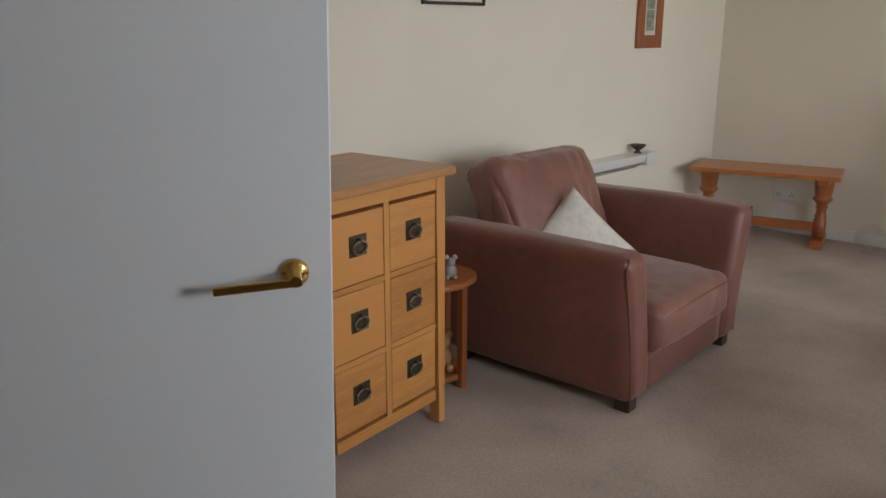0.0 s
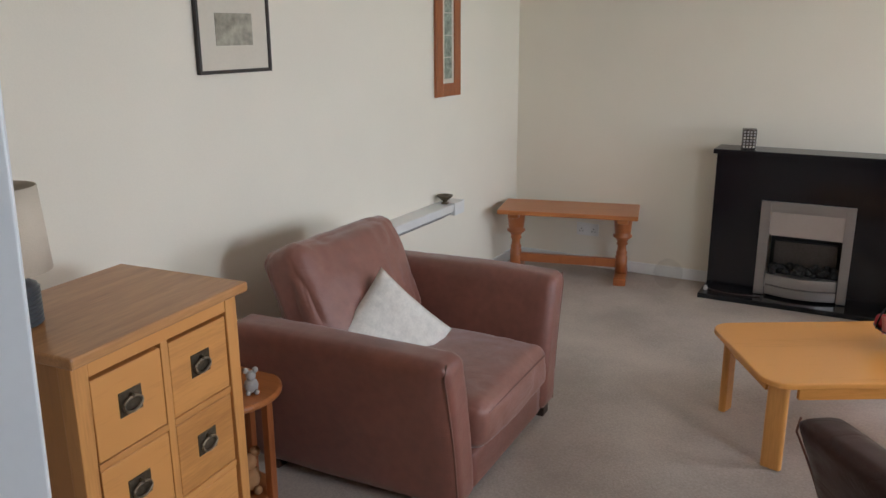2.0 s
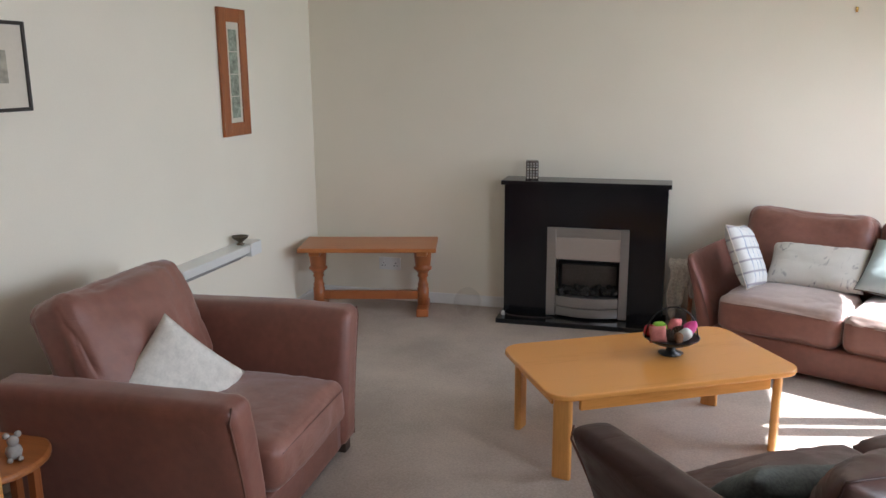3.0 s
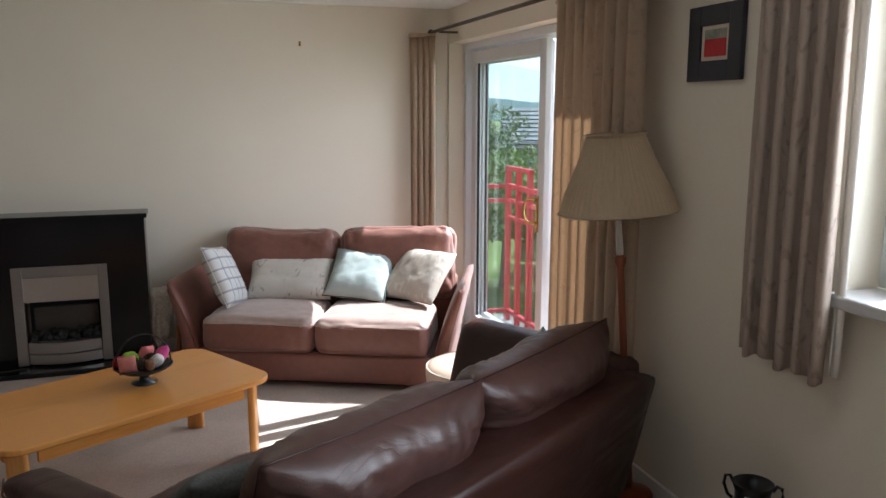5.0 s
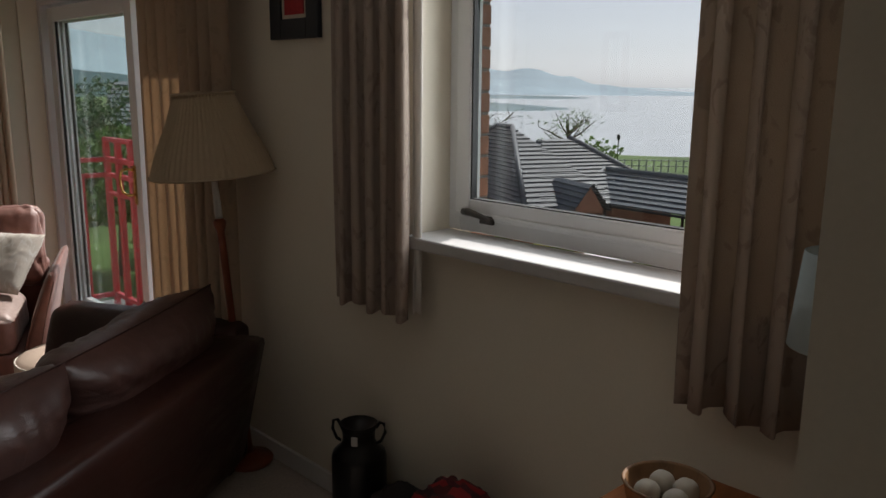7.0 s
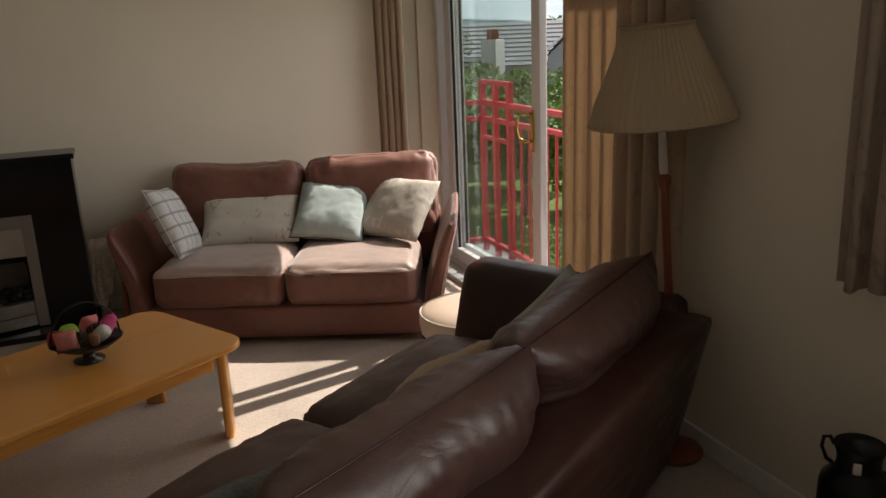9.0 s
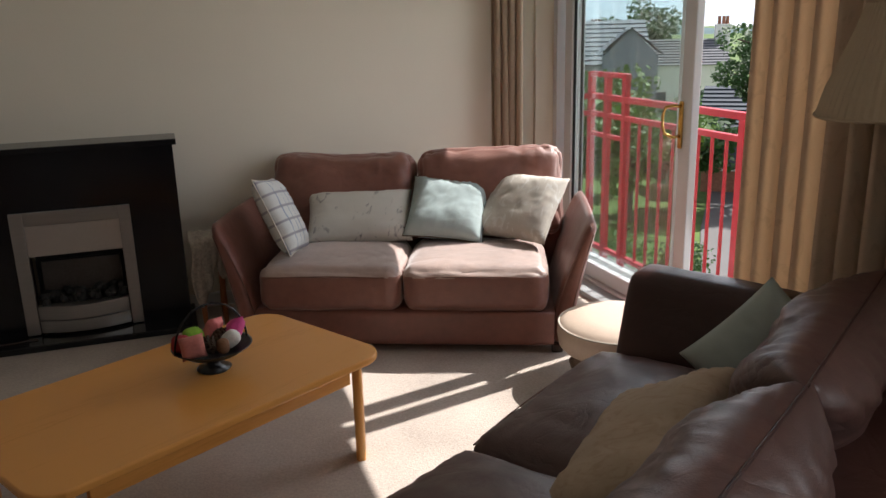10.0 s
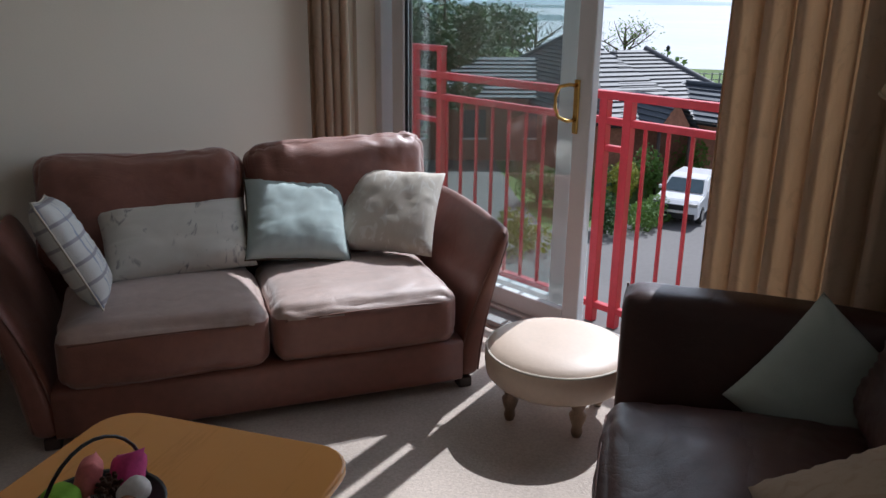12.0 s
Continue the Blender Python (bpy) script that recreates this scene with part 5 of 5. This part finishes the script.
h1, P1 = hip_house("red brick bungalow with a grey tiled hip roof", (23.0, 19.25), 23.4, 13.2, 4.44, -2.9, -0.2, 1.5, MAT["roof"], MAT["brick"], hips=(0, 2, 3, 4))
h2, P2 = hip_house("brick bungalow wing with a lower grey hip roof", tuple(P1(9.74, 0.6, 0))[:2], 113.4, 6.64, 9.74, -2.92, -0.66, 1.44, MAT["roof"], MAT["brick"], hips=(2, 3))
h3, P3 = hip_house("low brick garage wing with a blue-grey roof", (30.44, 19.88), 185.0, 9.2, 3.8, -2.9, -1.82, 8.0, MAT["roof_blue"], MAT["brick"], 7, 2.6)
for s in (5.5, 8.7):
    for t in (0.4, 3.4):
        part("post", tube([P3(s, t, GZ), P3(s, t, -2.9)], 0.06, 8), MAT["foot"], h3)
porch = thing("porch", "small gabled porch with a dark blue-grey tiled roof", "porch")
pc, pa, pb = P1(0.0, 2.2, 0), (P1(1, 0, 0) - P1(0, 0, 0)), (P1(0, 1, 0) - P1(0, 0, 0))
Q = lambda s, t, z: pc + pa * s + pb * t + Vector((0, 0, z))
for t in (-0.8, 0.8):
    roof_face(Q(-1.2, t, -2.95), Q(1.6, t, -2.95), Q(1.6, 0, -1.93), Q(-1.2, 0, -1.93), 6, MAT["roof_blue"], porch)
gb = bmesh.new()
gb.faces.new([gb.verts.new(Q(-1.0, t, z)) for t, z in ((-0.68, -3.0), (0.68, -3.0), (0, -2.0))])
part("gable", gb, MAT["brick"], porch)
for t in (-0.65, 0.65):
    part("post", tube([Q(-1.0, t, GZ), Q(-1.0, t, -2.9)], 0.07, 8), MAT["foot"], porch)


def polar(az, d, ox=0.0, oy=1.5):
    return ox + d * math.sin(radians(az)), oy + d * math.cos(radians(az))


def strip(name, pts, width, z, mat, label, cat):
    bm = bmesh.new()
    rows = []
    for i, p in enumerate(pts):
        p = Vector((*p, 0))
        d = (Vector((*pts[min(i + 1, len(pts) - 1)], 0)) - Vector((*pts[max(i - 1, 0)], 0))).normalized()
        s = Vector((-d.y, d.x, 0)) * width / 2
        rows.append([bm.verts.new(p + s + Vector((0, 0, z))), bm.verts.new(p - s + Vector((0, 0, z)))])
    for a, b in zip(rows, rows[1:]):
        bm.faces.new((a[0], b[0], b[1], a[1]))
    bmesh.ops.recalc_face_normals(bm, faces=bm.faces[:])
    for f in bm.faces:
        if f.normal.z < 0:
            f.normal_flip()
    return solid(name, bm, mat, label, cat, "structure")


strip("road", [(8, -12), (13, 2), (17, 9), (21, 12.5), (28, 13), (45, 8)], 7.5, GZ + 0.02, MAT["asphalt"], "pale grey access road below the balcony", "road")
strip("forecourt", [polar(46, 17), polar(52, 18.5), polar(60, 20), polar(68, 21), polar(76, 24)], 11.0, GZ + 0.04, MAT["asphalt"], "pale paved turning area below the balcony", "road")
strip("driveway", [polar(50, 14), polar(43.5, 20), polar(41.5, 28), polar(41, 40)], 4.5, GZ + 0.03, MAT["asphalt"], "pale driveway beside the bungalow", "road")


def clump(bm, p, r, n, size, rng, flat=1.0):
    """Small leaves spread through a rounded mass."""
    for _ in range(n):
        d = Vector((rng.gauss(0, 1), rng.gauss(0, 1), rng.gauss(0, 1))).normalized() * r * rng.uniform(0.35, 1.0) ** 0.5
        d.z *= flat
        q = Vector(p) + d
        a = Vector((rng.gauss(0, 1), rng.gauss(0, 1), rng.gauss(0, 1))).normalized()
        b = a.orthogonal().normalized()
        s = size * rng.uniform(0.6, 1.4)
        bm.faces.new([bm.verts.new(q + v) for v in (a * s, b * s * 0.6, -a * s, -b * s * 0.6)])


def shrub(name, label, cat, x, y, r, h, mat, seed, n=1500, size=0.06):
    rng = random.Random(seed)
    ob = thing(name, label, cat, pose(x, y, GZ), group="garden shrubs")
    bm = bmesh.new()
    for k in range(7):
        a = rng.uniform(0, 6.28)
        q = rng.uniform(0, 0.55) * r
        clump(bm, (q * math.cos(a), q * math.sin(a), h * rng.uniform(0.3, 0.72)), r * rng.uniform(0.4, 0.6), n // 7, size, rng, h / (2 * r) + 0.3)
    part("leaves", bm, mat, ob)
    part("stems", tube([(0, 0, 0), (0.03, 0.02, h * 0.6)], [0.05, 0.02], 6), MAT["bark"], ob)
    return ob


def tree(name, label, x, y, h, r, mat, seed, leaves=7000, size=0.13, bare=False):
    rng = random.Random(seed)
    ob = thing(name, label, "tree", pose(x, y, GZ), group="trees beyond the balcony")
    tr, cr = bmesh.new(), bmesh.new()
    tube([(0, 0, 0), (0.1, 0.05, h * 0.35), (0.05, -0.1, h * 0.7), (0.1, 0, h * 0.92)], [0.03 * h, 0.022 * h, 0.012 * h, 0.004 * h], 8, bm=tr)
    tips = []
    for k in range(14):
        a, z0 = k * 2.4 + rng.uniform(-0.3, 0.3), h * rng.uniform(0.32, 0.75)
        L = r * rng.uniform(0.6, 1.0)
        p1 = Vector((L * 0.5 * math.cos(a), L * 0.5 * math.sin(a), z0 + L * 0.28))
        p2 = Vector((L * math.cos(a), L * math.sin(a), z0 + L * rng.uniform(0.4, 0.7)))
        tube([(0.05, 0, z0), p1, p2], [0.011 * h, 0.007 * h, 0.003 * h], 6, bm=tr)
        tips += [p1, p2]
        if bare:
            for j in range(4):
                q = p1.lerp(p2, rng.uniform(0, 1))
                e = q + Vector((rng.gauss(0, 0.5), rng.gauss(0, 0.5), rng.uniform(0.2, 0.9))) * r * 0.35
                tube([q, e], [0.004 * h, 0.0015 * h], 5, bm=tr)
                tips.append(e)
    tips.append(Vector((0.1, 0, h * 0.92)))
    for p in tips:
        clump(cr, p, r * rng.uniform(0.28, 0.45), leaves // len(tips), size, rng, 0.75)
    part("trunk", tr, MAT["bark"], ob)
    part("crown", cr, mat, ob)
    return ob


rng = random.Random(21)
tree("tree", "broad green tree beside the bungalow", *polar(41, 33), 7.6, 1.9, MAT["leaf_dark"], 1, 9000, 0.10)
tree("tree", "dark green garden tree near the drive", *polar(44.5, 44), 6.4, 2.6, MAT["leaf_dark"], 2)
tree("tree", "leafy garden tree near the white houses", *polar(29, 34), 3.6, 2.4, MAT["leaf"], 3)
tree("tree", "bright green garden tree", *polar(23, 30), 5.4, 2.8, MAT["leaf"], 4)
tree("tree", "dark green garden tree", *polar(19, 40), 6.5, 3.2, MAT["leaf_dark"], 5)
tree("tree", "sparse tree with thin branches by the shore", *polar(54.2, 52), 5.7, 2.1, MAT["leaf"], 6, 900, 0.07, True)
tree("tree", "sparse tree with thin branches behind the roof", *polar(48.2, 54), 6.3, 2.4, MAT["leaf_dark"], 7, 900, 0.07, True)
tree("tree", "low green tree by the sea fence", *polar(56.0, 48), 4.0, 1.6, MAT["leaf"], 8, 900, 0.16)
for k, (az, d, r, h, mt, lab) in enumerate(((24, 14, 1.3, 2.6, "leaf", "tall green shrub below the balcony"), (28.5, 15, 1.3, 2.7, "leaf", "green shrub below the balcony"), (33, 17, 1.3, 2.2, "leaf_dark", "dark green shrub below the balcony"), (37.5, 15, 0.9, 1.5, "leaf_yellow", "yellow-green flowering shrub by the drive"), (40.5, 17, 0.9, 1.2, "leaf", "low green shrub by the drive"), (52, 27.5, 1.0, 1.4, "leaf_dark", "dark green shrub by the bungalow"), (50, 26, 0.9, 1.5, "leaf", "green shrub by the bungalow"), (53, 27, 0.9, 1.6, "leaf_yellow", "yellow-green shrub by the bungalow"), (55.5, 28, 1.1, 1.9, "leaf", "green shrub by the bungalow"), (58.5, 31, 1.2, 1.8, "leaf", "green shrub by the garage"), (20, 13, 1.3, 2.8, "leaf", "green shrub below the balcony"), (16, 12, 1.3, 3.0, "leaf_dark", "dark green shrub below the balcony"), (26, 12.5, 1.4, 3.2, "leaf_dark", "dense dark shrub below the balcony"), (30.5, 13, 1.3, 2.9, "leaf_red", "reddish-leaved shrub below the balcony"), (34.5, 14, 1.2, 2.3, "leaf", "dense green shrub below the balcony"), (22, 15.5, 1.5, 3.2, "leaf_red", "reddish-leaved shrub below the balcony"), (18, 16, 1.6, 3.4, "leaf", "dense green shrub below the balcony"), (31, 19, 1.5, 2.2, "leaf", "green shrub in the garden"), (35.5, 20, 1.3, 1.6, "leaf_dark", "dark green shrub in the garden"), (45.8, 21.5, 0.9, 1.3, "leaf_yellow", "yellow-green shrub in the bed by the drive"), (47.6, 27.4, 0.9, 1.3, "leaf", "green shrub in the bed by the drive"), (49.4, 26.9, 0.9, 1.3, "leaf_dark", "dark green shrub in the bed by the drive"), (51.0, 31.0, 0.9, 1.3, "leaf", "green shrub by the bungalow wall"), (52.2, 23.9, 0.9, 1.3, "leaf_dark", "low dark green shrub by the drive"), (40.4, 21.2, 0.9, 1.3, "leaf_yellow", "yellow-green shrub below the balcony"), (42.0, 19.8, 0.9, 1.3, "leaf", "low green shrub below the balcony"))):
    shrub("shrub", lab, "shrub", *polar(az, d), r, h, MAT[mt], 30 + k)
px, py = polar(36.2, 40)
palm = thing("palm_tree", "small palm-like cabbage tree among the houses", "tree", pose(px, py, GZ))
part("trunk", tube([(0, 0, 0), (0.05, 0, 1.6), (0, 0.05, 3.2)], [0.16, 0.12, 0.1], 8), MAT["bark"], palm)
fr = bmesh.new()
prng = random.Random(12)
for k in range(70):
    a, e, L = prng.uniform(0, 6.28), prng.uniform(-0.7, 1.3), prng.uniform(0.9, 1.4)
    d = Vector((math.cos(a) * math.cos(e), math.sin(a) * math.cos(e), math.sin(e)))
    s = d.cross(Vector((0, 0, 1))).normalized() * 0.06
    o = Vector((0, 0.05, 3.2))
    mid, tip = o + d * L * 0.6, o + d * L - Vector((0, 0, 0.25 * L))
    fr.faces.new([fr.verts.new(q) for q in (o, mid + s, tip, mid - s)])
part("fronds", fr, MAT["leaf_dark"], palm)
hedge = thing("hedge", "clipped green hedge along the road", "hedge")
hb = bmesh.new()
for k in range(8):
    x, y = polar(54.6 + 0.33 * k, 24.2 + 0.30 * k)
    clump(hb, (x, y, GZ + 0.45), 0.55, 190, 0.07, rng, 0.85)
part("leaves", hb, MAT["leaf"], hedge)

# white car on the road
CX, CY = 22.8, 15.65
car = thing("car", "white compact SUV parked on the access road", "car", pose(CX, CY, GZ + 0.045, 0, 0, 196) @ Matrix.Diagonal((0.8, 0.8, 0.8, 1)))
# local: x to the front
body = bmesh.new()
prof = [(-2.15, 0.35), (-2.2, 0.75), (-2.1, 1.05), (-1.95, 1.45), (-1.6, 1.62), (-0.2, 1.66), (0.35, 1.55), (1.05, 1.08), (1.85, 0.98), (2.12, 0.80), (2.18, 0.5), (2.1, 0.3), (-2.0, 0.28)]
lv = [body.verts.new((x, -0.9 + 0.12 * max(0, z - 1.0) * 2, z)) for x, z in prof]
rv = [body.verts.new((x, 0.9 - 0.12 * max(0, z - 1.0) * 2, z)) for x, z in prof]
body.faces.new(lv)
body.faces.new(rv[::-1])
for i in range(len(prof)):
    j = (i + 1) % len(prof)
    body.faces.new((lv[i], rv[i], rv[j], lv[j]))
bmesh.ops.recalc_face_normals(body, faces=body.faces[:])
bmesh.ops.bevel(body, geom=body.edges[:], offset=0.05, segments=2, affect="EDGES")
part("body", body, MAT["car_white"], car, smooth=False)
ws_ = bmesh.new()
ws_.faces.new([ws_.verts.new(p) for p in ((0.40, -0.66, 1.53), (0.40, 0.66, 1.53), (1.03, 0.78, 1.125), (1.03, -0.78, 1.125))])
shift(ws_, pose(0.012, 0, 0.014))
part("windscreen", ws_, MAT["car_glass"], car)
for s in (-1, 1):
    part("side_window", shift(box(-1.5, 0.25, -0.01, 0.01, 1.12, 1.48, 0.004), pose(0, s * 0.845, 0, -s * -12, 0, 0)), MAT["car_glass"], car)
    part("headlight", box(1.88, 2.14, s * 0.70 - 0.16, s * 0.70 + 0.16, 0.80, 0.92, 0.02), MAT["steel"], car)
    part("mirror", box(0.55, 0.72, s * 1.0 - 0.09, s * 1.0 + 0.09, 1.08, 1.22, 0.03), MAT["car_white"], car)
    for x in (-1.35, 1.35):
        w = part("wheel", shift(lathe([(0.2, -0.11), (0.34, -0.1), (0.34, 0.1), (0.2, 0.11)], 24), pose(x, s * 0.82, 0.34, 90, 0, 0)), MAT["rubber"], car)
        part("rim", shift(lathe([(0.05, -0.005), (0.2, 0), (0.2, 0.01)], 16), pose(x, s * 0.935, 0.34, 90 * -s, 0, 0)), MAT["steel"], w)
part("grille", box(2.12, 2.2, -0.5, 0.5, 0.62, 0.84, 0.02), MAT["rubber"], car)
part("bumper", box(2.0, 2.2, -0.8, 0.8, 0.30, 0.52, 0.03), MAT["rubber"], car)
part("number_plate", box(2.195, 2.21, -0.26, 0.26, 0.52, 0.62, 0.004), MAT["plastic_white"], car)

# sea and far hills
# Pale grey base colour carries the sun's glitter on the water.
sea_m = material("sunlit_pale_sea", (0.50, 0.51, 0.51), 0.25, vary=0.06, scale=0.02, fine=0.3, bump=0.2)
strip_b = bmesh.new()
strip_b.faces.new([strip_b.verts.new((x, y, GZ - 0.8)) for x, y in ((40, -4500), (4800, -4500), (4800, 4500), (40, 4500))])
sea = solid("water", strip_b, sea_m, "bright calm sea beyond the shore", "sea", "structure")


def hills(name, az0, az1, dist, heights, mat, label, base=GZ - 2):
    bm = bmesh.new()
    n = 90
    low, top, back = [], [], []
    for i in range(n + 1):
        k = i / n
        az = az0 + (az1 - az0) * k
        x, y = polar(az, dist)
        f = k * (len(heights) - 1)
        j = min(int(f), len(heights) - 2)
        t = f - j
        t = t * t * (3 - 2 * t)
        z = heights[j] * (1 - t) + heights[j + 1] * t
        z *= 1 + 0.12 * noise.noise(Vector((k * 18, dist * 0.01, 0)))
        low.append(bm.verts.new((x, y, base)))
        x2, y2 = polar(az, dist * 1.25)
        top.append(bm.verts.new((x2, y2, base + max(0.5, z))))
    for i in range(n):
        bm.faces.new((low[i], low[i + 1], top[i + 1], top[i])).smooth = True
    return solid(name, bm, mat, label, "hill", "structure")


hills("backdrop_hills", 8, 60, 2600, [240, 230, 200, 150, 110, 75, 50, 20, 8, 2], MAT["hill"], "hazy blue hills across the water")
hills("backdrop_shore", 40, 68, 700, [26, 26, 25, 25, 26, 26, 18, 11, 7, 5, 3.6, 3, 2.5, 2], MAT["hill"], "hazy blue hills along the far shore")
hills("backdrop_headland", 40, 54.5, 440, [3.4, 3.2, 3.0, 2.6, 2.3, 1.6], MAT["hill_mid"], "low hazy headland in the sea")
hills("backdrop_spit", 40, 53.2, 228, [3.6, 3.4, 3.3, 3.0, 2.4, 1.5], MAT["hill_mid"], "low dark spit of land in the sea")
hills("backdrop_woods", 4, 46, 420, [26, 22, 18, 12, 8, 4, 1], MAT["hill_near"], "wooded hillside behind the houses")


def villa(label, az, d, w, dep, wall_h, ridge_h, turn, mat, walls=None, chimneys=True):
    walls = walls or MAT["render"]
    x, y = polar(az, d)
    ob = thing("house", label, "house", pose(x, y, GZ, 0, 0, turn))
    part("wall", box(-w / 2, w / 2, -dep / 2, dep / 2, 0, wall_h), walls, ob)
    for s in (-1, 1):
        roof_face((-w / 2 - 0.2, s * (dep / 2 + 0.3), wall_h), (w / 2 + 0.2, s * (dep / 2 + 0.3), wall_h), (w / 2 + 0.2, 0, ridge_h), (-w / 2 - 0.2, 0, ridge_h), 10, mat, ob)
        g = bmesh.new()
        g.faces.new([g.verts.new((s * w / 2, yy, zz)) for yy, zz in ((-dep / 2, wall_h), (dep / 2, wall_h), (0, ridge_h))])
        part("gable", g, walls, ob)
        if not chimneys:
            continue
        ch = part("chimney", box(s * w / 2 - 0.5, s * w / 2 + 0.5, -0.45, 0.45, wall_h, ridge_h + 1.0, 0.02), MAT["render"], ob)
        for k in (-0.25, 0.05, 0.3):
            part("chimney_pot", shift(lathe([(0.13, 0), (0.11, 0.5), (0.13, 0.55)], 10), pose(s * w / 2 + k, 0, ridge_h + 1.0)), MAT["brick"], ch)
    for k in range(3):
        for zz in (1.0, 3.2):
            if zz + 1.2 < wall_h:
                wi = part("window", box(-w / 3 + k * w / 3 - 0.5, -w / 3 + k * w / 3 + 0.5, -dep / 2 - 0.03, -dep / 2 + 0.02, zz, zz + 1.2), MAT["car_glass"], ob)
                part("frame", box(-w / 3 + k * w / 3 - 0.56, -w / 3 + k * w / 3 + 0.56, -dep / 2 - 0.06, -dep / 2 - 0.032, zz - 0.08, zz), MAT["upvc"], wi)
    return ob


villa("white rendered house with grey roof and chimneys", 33.6, 62, 9, 7, 4.0, 5.7, -30, MAT["roof"])
villa("white rendered house with a large grey roof", 27.6, 50, 8.5, 8, 4.7, 7.1, -26, MAT["roof_pale"], None, False)
villa("grey gabled house wing among the trees", 31.6, 43, 6, 2.6, 5.4, 6.7, -120, MAT["roof_pale"], MAT["render_grey"], False)
tree("tree", "tall dark green tree behind the white houses", *polar(32.4, 66), 8.6, 3.0, MAT["leaf_dark"], 41, 4000, 0.2)
tree("tree", "drooping light green garden tree before the houses", *polar(28.2, 29), 5.2, 2.2, MAT["leaf"], 42, 5000, 0.12)
tree("tree", "dense green garden tree before the houses", *polar(31.8, 27), 4.4, 2.0, MAT["leaf"], 43, 5000, 0.12)
tree("tree", "dense dark green garden tree before the houses", *polar(35, 30), 4.2, 1.9, MAT["leaf_dark"], 44, 4500, 0.12)
villa("white rendered house with grey roof and chimneys", 21.5, 48, 9, 7, 2.8, 5.2, -60, MAT["roof"])
villa("brick house beyond the driveway", 43.2, 37, 8, 5, 2.7, 4.2, -40, MAT["roof_blue"], MAT["brick"], False)

# fence and lamp post on the shore
fence = thing("shore_fence", "low grey post-and-rail fence along the shore", "fence")
fpts = [polar(55.5 + 0.5 * k, 68 + 0.12 * k) for k in range(16)]
for x, y in fpts:
    part("post", box(x - 0.05, x + 0.05, y - 0.05, y + 0.05, GZ - 0.02, GZ + 1.05, 0.01, 1), MAT["grille"], fence)
for z in (0.5, 0.95):
    part("rail", tube([(x, y, GZ + z) for x, y in fpts], 0.04, 6), MAT["grille"], fence)
lx, ly = polar(57.5, 69)
post = thing("street_lamp", "slim dark lamp post on the shore path", "lamp post", pose(lx, ly, GZ))
part("pole", tube([(0, 0, 0), (0, 0, 2.6)], [0.07, 0.045], 8), MAT["rubber"], post)
part("lantern", lathe([(0.05, 2.6), (0.14, 2.7), (0.16, 2.95), (0.05, 3.1)], 10), MAT["rubber"], post)
